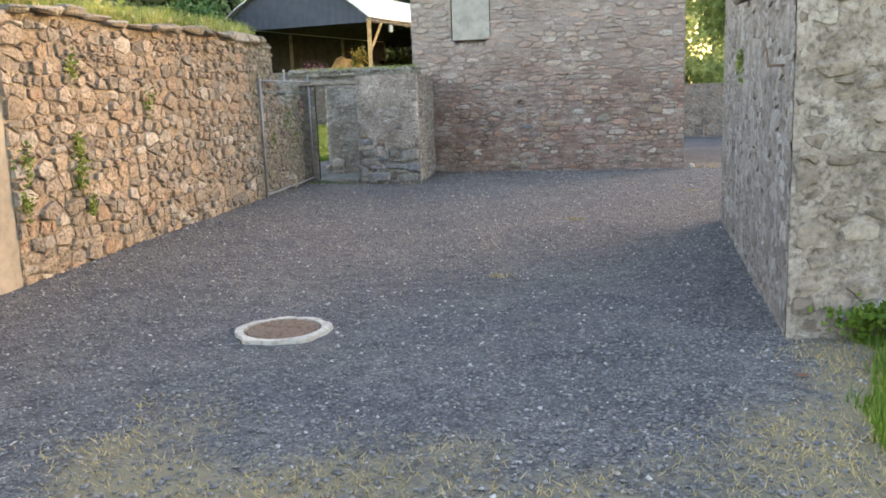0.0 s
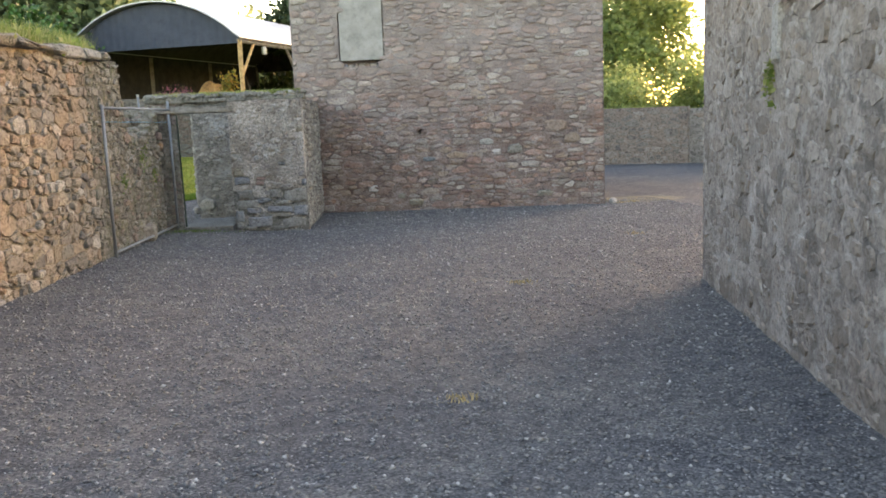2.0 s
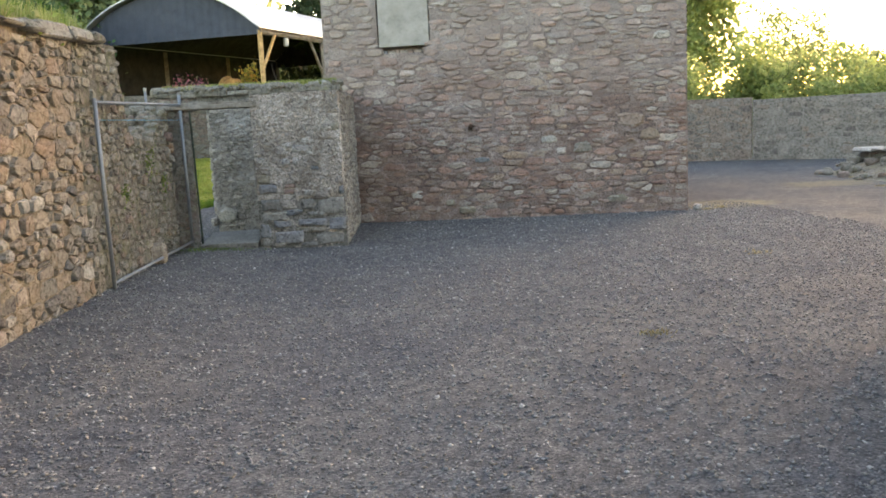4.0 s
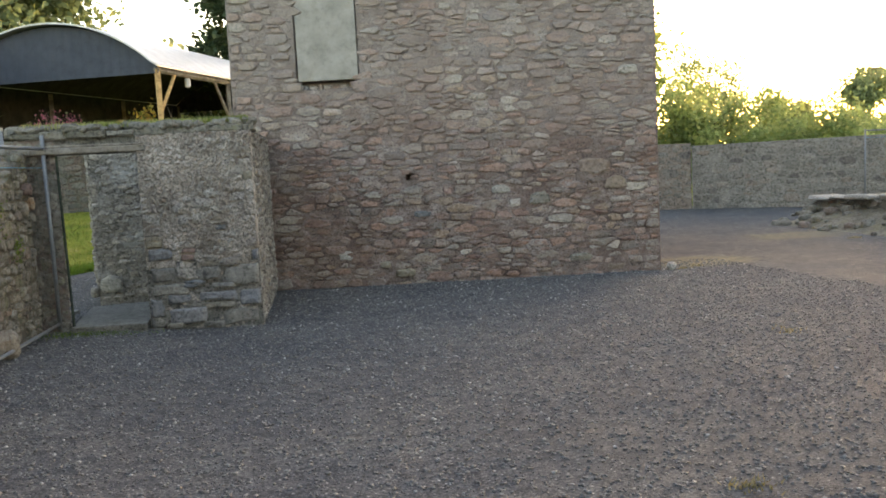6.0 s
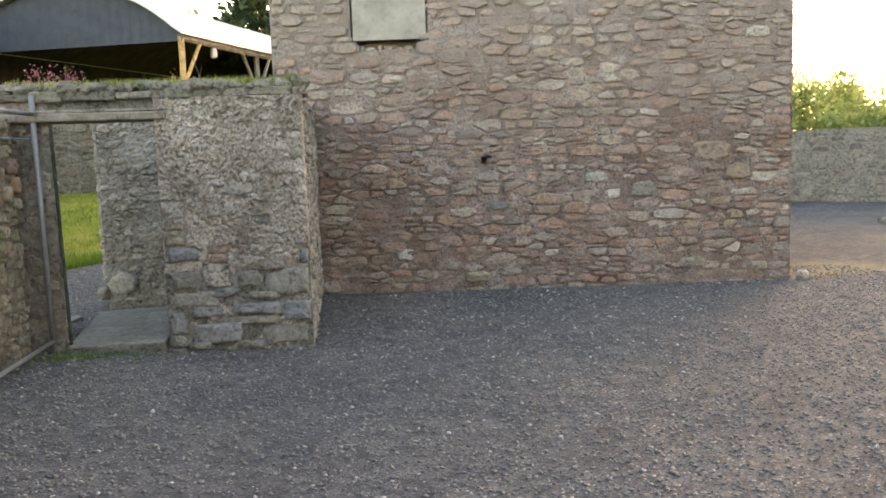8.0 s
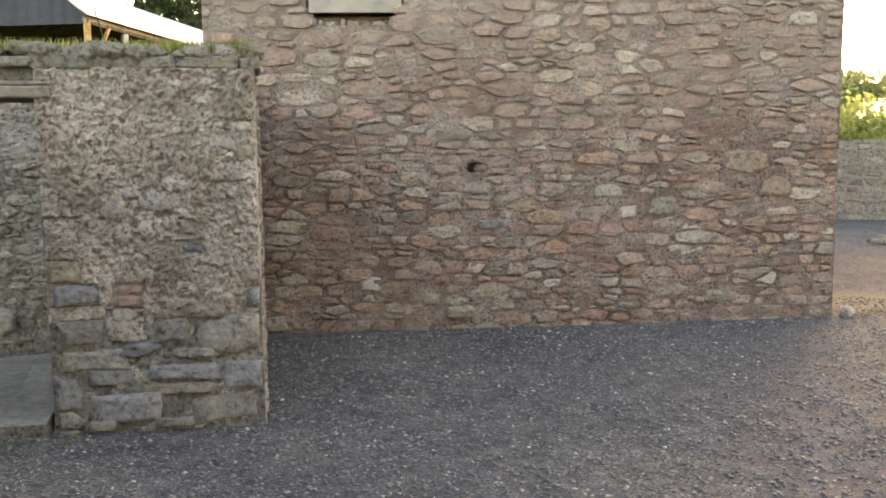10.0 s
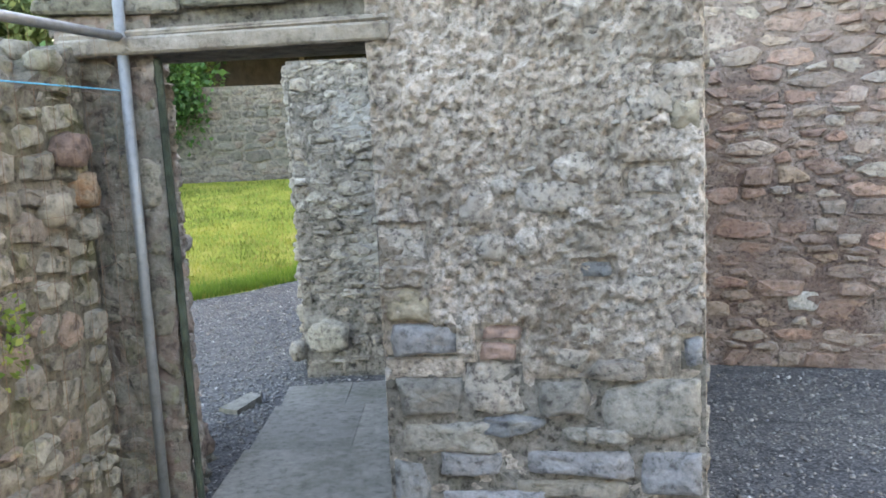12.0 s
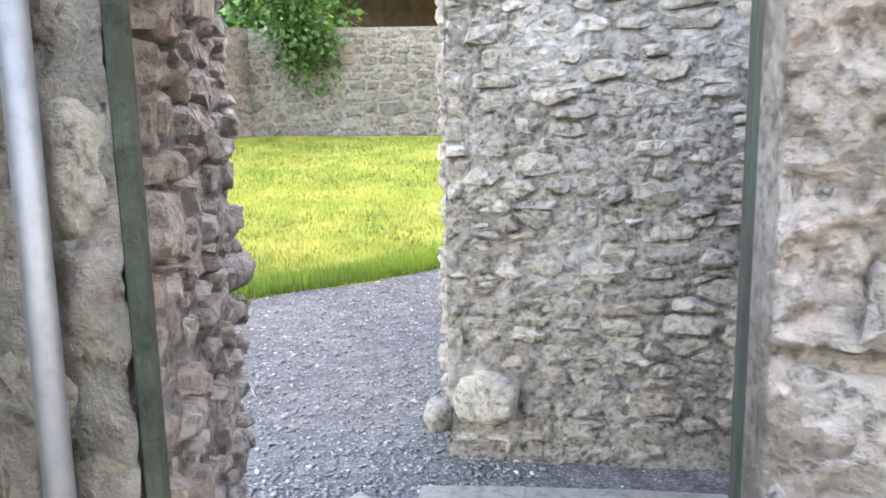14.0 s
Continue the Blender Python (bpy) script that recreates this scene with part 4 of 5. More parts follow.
# thin, very dark green coat over the inner face of the doorway wall
skin(door_wall, (-1.655, 19.07), (-1.7055, 18.484), -0.3, 2.02, M_DARK_GREEN, step=0.022, amp=0.005, lift=0.002, seed=3.0)
lay_stones(side_wall, PX0, (-0.12, 21.36), -0.2, 2.05, M_REVEAL, wide=0.22, tall=0.12, proud=0.02, joint=0.006, seed=4, keep=80)
skin(left_jamb, (-2.61, 18.60), (-3.00, 19.7), -0.3, 2.06, M_REAR_MORTAR, step=0.02, amp=0.025, lift=0.008, seed=7.0, crisp=True)
lay_stones(left_jamb, (-2.62, 18.62), (-3.00, 19.7), -0.15, 2.05, M_JAMB_STONE, wide=0.16, tall=0.09, proud=0.05, joint=0.002, seed=5, keep=200, near=(-2.6, 18.6, 1), rough=0.018, sunk=0.1, corner=0.07, jag=0.006)
skin(left_jamb, (-3.02, 18.6), (-2.585, 18.54), -0.3, 2.06, M_JAMB, step=0.018, amp=0.03, lift=0.012, seed=9.0)
lay_stones(left_jamb, (-3.02, 18.6), (-2.585, 18.54), -0.15, 2.05, M_LOW, wide=0.24, tall=0.15, proud=0.022, joint=0.006, seed=6, keep=80, rings=3, rough=0.012, sunk=0.1)

def rear_at(u, z, out):
    return (REAR_L[0] + 0.998 * u + 0.058 * out, REAR_L[1] + 0.058 * u - 0.998 * out, z)


big = [(0.015, -0.06), (0.12, -0.09), (0.26, -0.08), (0.345, -0.02), (0.35, 0.1), (0.3, 0.17), (0.18, 0.2), (0.06, 0.17), (0.01, 0.08)]
vs, fs, at = stone_shape(big, rear_at, 0.09, 0.004, random.Random(5), 0.2, 3, 0.012)
part("stone", Shape().add(vs, fs), M_PALE, rear_wall, at=at, tidy=False, smoothed=True)

# boulders at the foot and in the broken edges of the opening
for host, spots in ((rear_wall, [(-2.71, 21.25, -0.05, 0.14, 0.18, 0.15)]),
                    (left_jamb, [(-2.99, 19.62, 0.98, 0.17, 0.26, 0.10), (-3.02, 19.66, 1.10, 0.14, 0.2, 0.08), (-3.02, 19.6, 0.86, 0.15, 0.24, 0.09), (-3.01, 19.64, 1.42, 0.12, 0.18, 0.12), (-2.98, 19.5, 0.45, 0.16, 0.24, 0.16), (-2.88, 19.3, -0.05, 0.2, 0.3, 0.2)])):
    for x, y, z, sx, sy, sz in spots:
        part("stone", boulder((x, y, z), (sx, sy, sz), x * 7 + z * 13, rnd.uniform(-0.4, 0.4)), M_REVEAL if host is rear_wall else M_JAMB_STONE, host, at=(x, y, z), smoothed=True)

over = Shape().prism([(-3.05, 18.60), (-1.66, 18.465), (-1.75, 19.0), (-3.1, 19.1)], 1.99, 2.068)
over_door = thing("wall_over_door", over, M_REVEAL_MORTAR, (-2.3, 18.8, 1.99), "thin stone course bridging the doorway", "wall", kind="structure")
beam = base("door_lintel", (-2.3, 18.6, 1.88), "weathered split timber lintel beams over the doorway", "lintel")
for k, (y, z, h) in enumerate([(18.50, 1.925, 0.07), (18.52, 1.972, 0.026), (18.68, 1.93, 0.09), (18.86, 1.93, 0.09)]):
    part("beam", Shape().block((-2.28, y, z), (1.36 if k < 2 else 1.2, 0.15, h), -0.085, 0.01, 0.006), M_TIMBER, beam)

coping = base("coping", (-1.7, 18.5, 2.07), "mossy weathered coping stones along the wall top", "coping")
x = -3.08
while x < -0.42:
    w = min(rnd.uniform(0.24, 0.52), -0.36 - x)
    c = x + w / 2
    y = 18.47 - 0.085 * (c + 1.7)
    part("coping_stone", Shape().block((c, y + 0.17 + rnd.uniform(-0.02, 0.02), 2.105 + rnd.uniform(-0.006, 0.006)), (w + 0.004, 0.42, 0.075 + rnd.uniform(-0.01, 0.012)), -0.085 + rnd.uniform(-0.02, 0.02), 0.012, 0.012), M_COPING, coping, at=(c, y, 2.1))
    x += w
for k in range(150):
    c = rnd.uniform(-3.05, -0.42)
    y = 18.47 - 0.085 * (c + 1.7) + 0.02 + 0.5 * rnd.random() ** 1.5
    s = rnd.uniform(0.08, 0.24)
    part("rubble", Shape().block((c, y, 2.14 + s * 0.14), (s, s * 0.8, s * 0.45), rnd.uniform(0, 3), 0.03, 0.015), M_COPING, coping, at=(c, y, 2.14))
fill = Shape().prism([(-1.7, 18.6), (-0.42, 18.5), (-0.4, 18.98), (-1.66, 19.04)], 2.06, 2.13)
part("rubble_top", fill, M_SOIL, coping, "mossy soil on the wall top")

twig = Shape()
for p, q, r0, r1 in (((-1.30, 18.7, 2.10), (-1.305, 18.7, 2.26), 0.005, 0.004), ((-1.305, 18.7, 2.26), (-1.35, 18.7, 2.42), 0.004, 0.003), ((-1.35, 18.7, 2.42), (-1.36, 18.7, 2.50), 0.003, 0.0015), ((-1.305, 18.7, 2.26), (-1.285, 18.71, 2.37), 0.003, 0.0015)):
    twig.tube(Vector(p), Vector(q), r0, r1, n=6)
thing("dry_twig", twig, M_BARK, (-1.30, 18.7, 2.10), "bare dry twig growing from the mossy coping", "twig")

jambs = base("door_frame", (-2.1, 18.6, -0.1), "decayed dark green timber door post in the opening", "door frame")
part("post", Shape().block((-2.570, 18.545, 0.86), (0.026, 0.05, 2.02), 0.0, 0.008, 0.006, tilt=-0.01), M_DARK_GREEN, jambs)

# flagstones of the threshold
flags = base("flagstone_floor", (-2.2, 19.4, -0.18), "worn grey flagstones paving the doorway", "paving")
for loop in ([(-2.55, 18.42), (-1.74, 18.36), (-1.69, 19.24), (-2.58, 19.30)], [(-2.58, 19.30), (-2.03, 19.263), (-2.06, 20.09), (-2.62, 20.12)], [(-2.03, 19.263), (-1.30, 19.21), (-1.25, 20.05), (-2.06, 20.09)],
             [(-2.62, 20.12), (-2.22, 20.099), (-2.26, 20.86), (-2.68, 20.80)], [(-2.22, 20.099), (-1.72, 20.073), (-1.70, 20.92), (-2.26, 20.86)], [(-1.72, 20.073), (-1.1, 20.04), (-1.05, 20.95), (-1.70, 20.92)], [(-3.05, 20.36), (-2.92, 20.30), (-2.84, 20.62), (-2.94, 20.70)]):
    cx = sum(p[0] for p in loop) / 4
    cy = sum(p[1] for p in loop) / 4
    top = ground_z(-2.2, cy) + (0.05 if cy > 19.99 else 0.075) + rnd.uniform(-0.002, 0.002)
    s = Shape()
    loop = [(x + rnd.uniform(-0.006, 0.006) - 0.02 * (x < -2.5) * rnd.random(), y + rnd.uniform(-0.006, 0.006)) for x, y in loop]
    inner = [(cx + (x - cx) * 0.997, cy + (y - cy) * 0.997) for x, y in loop]
    lip = [(cx + (x - cx) * 0.99, cy + (y - cy) * 0.99) for x, y in loop]
    s.add([(x, y, top - 0.12) for x, y in inner] + [(x, y, top - 0.012) for x, y in inner] + [(x, y, top + rnd.uniform(-0.003, 0.003)) for x, y in lip],
          [(k, (k + 1) % 4, 4 + (k + 1) % 4, 4 + k) for k in range(4)] + [(4 + k, 4 + (k + 1) % 4, 8 + (k + 1) % 4, 8 + k) for k in range(4)] + [(8, 9, 10, 11)])
    part("flagstone", s, M_FLAG, flags, at=(cx, cy, top))
    if cx > -2.8:
        part("bedding", Shape().prism([(cx + (x - cx) * 1.004, cy + (y - cy) * 1.004) for x, y in loop], top - 0.1, top - 0.012), M_REVEAL_MORTAR, flags, "earthy mortar in the joints")

# fallen debris along the foot of the doorway
debris = base("fallen_rubble", (-2.65, 19.1, -0.12), "small fallen stones and soil along the jamb foot", "rubble")
for k in range(34):
    f = rnd.random()
    px, py = -2.63 - 0.3 * f + rnd.gauss(0, 0.035), 18.6 + 1.1 * f
    s = rnd.uniform(0.03, 0.10)
    p = (px, py, ground_z(px, py) + s * 0.15)
    part("stone", boulder(p, (s, s * 0.8, s * 0.6), k * 2.3, rnd.uniform(0, 3)), M_LOW, debris, at=p, smoothed=True)

# ---- stones of the other walls ----
skin(tower, T0, T1, -0.4, 5.2, M_TOWER_MORTAR, step=0.035, amp=0.020, seed=1.0, holes=[(h[0], h[1], h[2], h[3]) for h in tower_holes])
FEATURES = [(5.16, 1.76, 0.62, 0.22, M_REDDARK, 0.012), (3.96, 1.11, 0.34, 0.18, M_PALE, 0.03), (5.72, 1.13, 0.36, 0.24, M_OCHRE, 0.025), (2.45, -0.09, 0.36, 0.16, M_TAN, 0.05), (2.16, 0.05, 0.22, 0.15, M_TAN, 0.04), (1.58, 0.22, 0.28, 0.2, M_PALE, 0.03),
            (2.76, 0.80, 0.34, 0.14, M_PIER_STONE, 0.025), (4.55, 0.95, 0.36, 0.24, M_PIER_STONE, 0.03), (5.95, 2.81, 0.36, 0.18, M_PALE, 0.03), (5.17, 0.01, 0.44, 0.16, M_TAN, 0.035), (5.38, 1.40, 0.5, 0.3, M_TOWER, 0.02)]
for u, z, w, h, material, proud in FEATURES:
    r = random.Random(int(u * 100))
    loop = [(u + a * w / 2 * r.uniform(0.85, 1.1), z + q * h / 2 * r.uniform(0.8, 1.1)) for a, q in ((-1, -0.7), (-0.5, -1), (0.4, -1), (1, -0.6), (1, 0.4), (0.5, 1), (-0.3, 1), (-1, 0.6))]
    vs, fs, at = stone_shape(loop, tower_at, proud, 0.005, r, 0.12, 3, 0.006)
    part("stone", Shape().add(vs, fs), material, tower, at=at, tidy=False, smoothed=True)
p = tower_at(2.68, 1.35, -0.06)
part("stone", boulder(p, (0.15, 0.16, 0.10), 4.0, WIN_RZ), M_REDDARK, tower, at=p, smoothed=True)
lay_stones(tower, T0, T1, -0.3, 7.1, M_TOWER, wide=0.30, tall=0.115, proud=0.034, joint=0.004, sunk=0.1, rough=0.010, jag=0.007, corner=0.10, seed=11, keep=300, near=(1.2, 20.9, 0.8), holes=[(h[0], h[1], h[2], h[3]) for h in tower_holes] + [(u - w * 0.45, u + w * 0.45, z - h * 0.45, z + h * 0.45) for u, z, w, h, _, _ in FEATURES])
skin(left_wall, L0, L1, -0.3, 2.62, M_LEFT_MORTAR, step=0.03, amp=0.026, lift=0.004, seed=6.0, top=left_top)
lay_stones(left_wall, L0, L1, -0.15, 2.58, M_LEFT, wide=0.25, tall=0.145, proud=0.05, joint=0.002, sunk=0.2, corner=0.08, jag=0.005, rough=0.014, seed=12, keep=300, near=(-3.4, 12.0, 1.2), top=left_top)
skin(left_low, L1, L2, -0.3, 2.64, M_LOW_MORTAR, step=0.03, amp=0.015, seed=4.0, top=low_top)
lay_stones(left_low, L1, L2, -0.15, 2.6, M_LOW, wide=0.20, tall=0.12, proud=0.04, joint=0.004, sunk=0.1, rough=0.01, corner=0.09, seed=13, keep=300, near=(-2.7, 18.2, 1), top=low_top)
skin(right_wall, C1, C0, -0.3, 4.9, M_RIGHT_MORTAR, step=0.04, amp=0.018, seed=12.0)
skin(right_wall, C0, (8.3, 5.6), -0.3, 4.9, M_RIGHT_MORTAR, step=0.035, amp=0.045, seed=13.0)
lay_stones(right_wall, C1, C0, -0.2, 4.95, M_RIGHT, wide=0.26, tall=0.15, proud=0.015, sunk=0.1, rough=0.008, joint=0.006, seed=14, keep=200, near=(3.0, 8.0, 1))
lay_stones(right_wall, C0, (8.3, 5.6), -0.2, 4.95, M_RIGHT, wide=0.26, tall=0.15, proud=0.036, sunk=-0.2, joint=0.01, seed=15, keep=120, near=(2.5, 5.5, 1))
lay_stones(back_a, (3.5, 36.2), (12.5, 31.25), -0.3, 1.66, M_FAR, wide=0.40, tall=0.2, proud=0.02, joint=0.015, seed=16, keep=0)
lay_stones(back_b, (12.5, 31.2), (25, 21.4), -0.3, 1.58, M_FAR, wide=0.40, tall=0.2, proud=0.02, joint=0.015, seed=17, keep=0)
lay_stones(far_wall, (-9.0, 33.2), (-2.0, 33.0), 0.4, 2.6, M_LAWN_WALL, wide=0.36, tall=0.19, proud=0.03, joint=0.015, seed=18, keep=0)
lay_stones(far_side, (-12.5, 24.0), (-8.9, 33.2), -0.3, 2.6, M_LAWN_WALL, wide=0.36, tall=0.19, proud=0.03, joint=0.015, seed=19, keep=0)

# coping slabs on the left wall
left_cap = base("wall_coping", left_at(3, 2.5, 0), "flat rough stone slabs capping the fieldstone wall", "coping")
u = 0.1
while u < left_len + 0.6:
    w = rnd.uniform(0.3, 0.65)
    p = left_at(u + w / 2, left_top(min(u + w / 2, left_len)) + 0.02, -0.12)
    part("coping_slab", Shape().block(p, (w * 0.95, 0.5 + rnd.uniform(-0.06, 0.08), 0.06 + rnd.uniform(0, 0.06)), 1.443 + rnd.uniform(-0.14, 0.14), 0.025, 0.03), M_COPING, left_cap, at=p)
    u += w
for k in range(70):
    u = rnd.uniform(1.55, low_len)
    s = rnd.uniform(0.09, 0.24)
    p = low_at(u, low_top(u) + s * 0.12, -rnd.uniform(0.0, 0.5))
    part("stone", boulder(p, (s, s * 0.8, s * 0.6), k * 1.7, rnd.uniform(0, 3)), M_LOW, left_low, at=p, smoothed=True)
for k, (u, z, sx, sy, sz, material) in enumerate(((3.52, 1.36, 0.14, 0.14, 0.15, M_LICHEN), (3.50, 1.20, 0.14, 0.15, 0.10, M_LOW), (3.46, 1.52, 0.15, 0.26, 0.14, M_REDDARK), (3.30, 1.30, 0.14, 0.22, 0.13, M_TAN))):
    p = low_at(u, z, 0.02)
    part("stone", boulder(p, (sx, sy, sz), 6.1 + k * 2.7, 0.2), material, left_low, at=p, smoothed=True)
slab = thing("loose_slab", Shape().block(low_at(2.15, 1.33, -0.15), (0.36, 0.3, 0.06), 1.2, 0.02, 0.01), M_PALE, low_at(2.15, 1.3, -0.15), "pale flat stone slab on the broken wall top", "stone")
foot = Shape().block((-2.95, 17.1, 0.02), (0.28, 0.22, 0.26), 0.4, 0.06, 0.03)
thing("loose_stone", foot, M_LEFT, (-2.95, 17.1, -0.1), "warm fieldstone lying at the wall foot", "stone")

# ---- blocked window of the tall building ----
window = base("window_blocked", tower_at(1.46, 2.86, -0.05), "window blocked with grey cement boards above a rough sill", "window")
tagged(window, kind="structure")
part("board", Shape().block(tower_at(1.46, 3.565, -0.035), (0.90, 0.05, 1.39), WIN_RZ, 0.006, 0.002), M_BOARD, window)
for k, (u, w, h) in enumerate(((1.11, 0.08, 0.07), (1.22, 0.12, 0.05), (1.34, 0.06, 0.08), (1.44, 0.13, 0.06), (1.57, 0.09, 0.04), (1.69, 0.14, 0.055), (1.81, 0.07, 0.07))):
    p = tower_at(u, 2.742 + h / 2, -0.075)
    part("sill_stone", boulder(p, (w, 0.09, h), 2.0 + k * 3.1, WIN_RZ), M_BLUE if k == 0 else M_TOWER, window, at=p, smoothed=True)

# ---- manhole ----
MX, MY = -1.2, 6.2
mz = ground_z(MX, MY)
manhole = base("manhole", (MX, MY, mz), "rusty ribbed iron manhole cover in a pale concrete ring", "manhole")


def ring(r0, r1, z0, z1, n=48, wob=0.0):
    s = Shape()
    for k in range(n):
        a = k * math.tau / n
        w = 1 + wob * noise.noise((math.cos(a) * 2, math.sin(a) * 2, 4))
        for r, z in ((r0, z0), (r0, z1), (r1 * w - 0.02, z1), (r1 * w, z0)):
            s.v.append((MX + r * math.cos(a), MY + r * math.sin(a), mz + z))
    for k in range(n):
        for j in range(3):
            s.f.append((k * 4 + j, ((k + 1) % n) * 4 + j, ((k + 1) % n) * 4 + j + 1, k * 4 + j + 1))
    return s


part("ring", ring(0.285, 0.372, -0.05, 0.028, wob=0.2), M_CONCRETE, manhole, "pale concrete ring")
cover = part("cover", ring(0.0005, 0.282, -0.05, 0.022), M_COVER, manhole, "rusty iron cover")
for k in range(-9, 10):
    y = k * 0.028
    half = math.sqrt(0.262 ** 2 - y * y)
    part("rib", Shape().block((MX, MY + y, mz + 0.024), (2 * half, 0.013, 0.008), 0.0, 0.003), M_COVER, cover)

# ---- temporary fence panels ----


def fence_panel(length):
    f = base("temporary_fence", (0, 0, 0), "galvanised steel mesh fence panel leaning along the wall", "fence panel", "temporary fence panels")
    part("post", Shape().tube((0, 0, 0), (0, 0, 2.09), 0.023, n=12), M_STEEL, f, smoothed=True)
    part("post", Shape().tube((length, 0, 0), (length, 0, 2.20), 0.023, n=12), M_STEEL, f, smoothed=True)
    part("top_rail", Shape().tube((0, 0, 2.05), (length, 0, 2.05), 0.019, n=12), M_STEEL, f, smoothed=True)
    part("bottom_rail", Shape().tube((0, 0, 0.06), (length, 0, 0.06), 0.019, n=12), M_STEEL, f, smoothed=True)
    wires = Shape()
    n = int(length / 0.1)
    for k in range(1, n):
        wires.tube((length * k / n, 0, 0.06), (length * k / n, 0, 2.05), 0.0009, n=3)
    for k in range(1, 9):
        wires.tube((0, 0.004, 0.06 + k * 0.22), (length, 0.004, 0.06 + k * 0.22), 0.0009, n=3)
    part("wire_mesh", wires, M_RUST, f, kind="stuff", tidy=False)
    part("twine", Shape().tube((0, 0.02, 1.86), (length, 0.02, 1.84), 0.003, n=6), M_TWINE, f, "thin blue twine")
    return f


panel = fence_panel(3.23)
panel.matrix_basis = pose(-3.07, 15.28, -0.09, 0, 0, math.degrees(math.atan2(3.2, 0.37)))
far_panel = copy_thing(panel, pose(15.9, 28.1, -0.28, 0, 0, -38))
tagged(far_panel, "galvanised steel mesh fence panel before the back wall")
pole = base("fence_post", (-3.43, 19.75, -0.2), "galvanised steel post standing behind the broken wall", "post")
part("pole", Shape().tube((-3.43, 19.86, -0.2), (-3.43, 19.86, 2.24), 0.02, n=12), M_STEEL, pole, smoothed=True)
part("cap", Shape().tube((-3.43, 19.86, 2.24), (-3.43, 19.86, 2.29), 0.024, n=12), M_CONCRETE, pole, "white plastic cap")

# ---- projecting stone and iron hook on the right wall ----
p = right_at(2.95, 2.42, 0.05)
part("ledge_stone", Shape().block(p, (0.16, 0.42, 0.10), -0.24, 0.03, 0.02), M_LOW, right_wall, "dark projecting ledge stone", at=p)
p = right_at(2.6, 2.15, 0.0)
part("quoin", Shape().block(p, (0.06, 0.22, 0.42), -0.24, 0.02, 0.012), M_PALE, right_wall, "pale upright dressed stone", at=p)
hook = base("iron_hook", right_at(5.5, 1.72, 0), "rusty iron hook driven into the rubble wall", "hook")
part("shank", Shape().tube(right_at(5.5, 1.72, -0.02), right_at(5.5, 1.72, 0.12), 0.009, n=8), M_RUST, hook)
part("tip", Shape().tube(right_at(5.5, 1.71, 0.11), right_at(5.5, 1.84, 0.125), 0.009, 0.006, n=8), M_RUST, hook)

# ---- low ruined wall at the back right ----
RUIN_TOPS = [(0, 0.10), (0.35, 0.24), (1.8, 0.30), (3.4, 0.36), (5.0, 0.40), (6.6, 0.36)]
RUIN_A, RUIN_B = (12.45, 25.7), (12.05, 19.1)
low_ruin, lr_at, lr_top, lr_len = wall_body("wall_low_ruin", RUIN_A, RUIN_B, 0.9, -0.5, RUIN_TOPS, M_REVEAL_MORTAR, "low ruined rubble wall stub with a few flat slabs on top")
lay_stones(low_ruin, RUIN_A, RUIN_B, -0.3, 0.42, M_LOW, wide=0.34, tall=0.15, proud=0.09, joint=0.006, seed=21, keep=90, sunk=0.1, top=lr_top)
u = 0.15
while u < 6.2:
    w = rnd.uniform(0.45, 0.85)
    p = lr_at(u + w / 2, lr_top(u + w / 2) + 0.03, -0.25 + rnd.uniform(-0.05, 0.08))
    part("slab", Shape().block(p, (w, 0.75, rnd.uniform(0.05, 0.10)), 1.51 + rnd.uniform(-0.12, 0.12), 0.03, 0.03, tilt=rnd.uniform(-0.04, 0.04)), M_PALE, low_ruin, at=p)
    u += w * rnd.uniform(0.95, 1.35)
bank = Shape()
nu, nv = 70, 18
for a in range(nu + 1):
    for b in range(nv + 1):
        u, o = 0.1 + (lr_len + 0.2) * a / nu, 1.3 * b / nv
        x, y, _ = lr_at(u, 0, o)
        f = 1 - b / nv
        h = (0.40 + 0.10 * noise.noise((u * 1.1, 3.0, 0))) * f ** 1.25 * smooth(0.0, 0.9, u) + 0.07 * noise.noise((u * 2.3, o * 2.3, 1)) * f + 0.03 * noise.noise((u * 7, o * 7, 2)) * smooth(0, 0.2, f)
        bank.v.append((x, y, ground_z(x, y) - 0.03 + h))
w = nv + 1
bank.f = [(a * w + b, a * w + b + 1, (a + 1) * w + b + 1, (a + 1) * w + b) for a in range(nu) for b in range(nv)]
part("bank", bank, M_BANK, low_ruin, "bank of dry earth against the ruined wall", tidy=False, smoothed=True)
for k in range(46):
    u, o = 0.25 + 6.2 * rnd.random() ** 1.2, 0.1 + 1.2 * rnd.random()
    s = rnd.uniform(0.10, 0.34)
    x, y, _ = lr_at(u, 0, o)
    p = (x, y, ground_z(x, y) + 0.36 * max(0.0, 1 - o / 1.3) ** 1.25 + s * 0.02)
    part("rubble", boulder(p, (s, s * 0.8, s * 0.6), k * 1.9, rnd.uniform(0, 3)), M_LOW, low_ruin, at=p, smoothed=True)

# ---- hay barn ----
BG = Vector((-0.914, 0.407))
BE = Vector((0.407, 0.914))
B0 = Vector((-2.55, 34.65))
BW, BL, EAVE, APEX, FLOOR = 6.9, 14.4, 4.67, 6.05, 0.45
barn = base("hay_barn", (B0.x, B0.y, FLOOR), "round-roofed hay barn with blue-grey gable and dark open bay", "barn")


def bpt(a, d, z):
    p = B0 + BG * a + BE * d
    return (p.x, p.y, z)


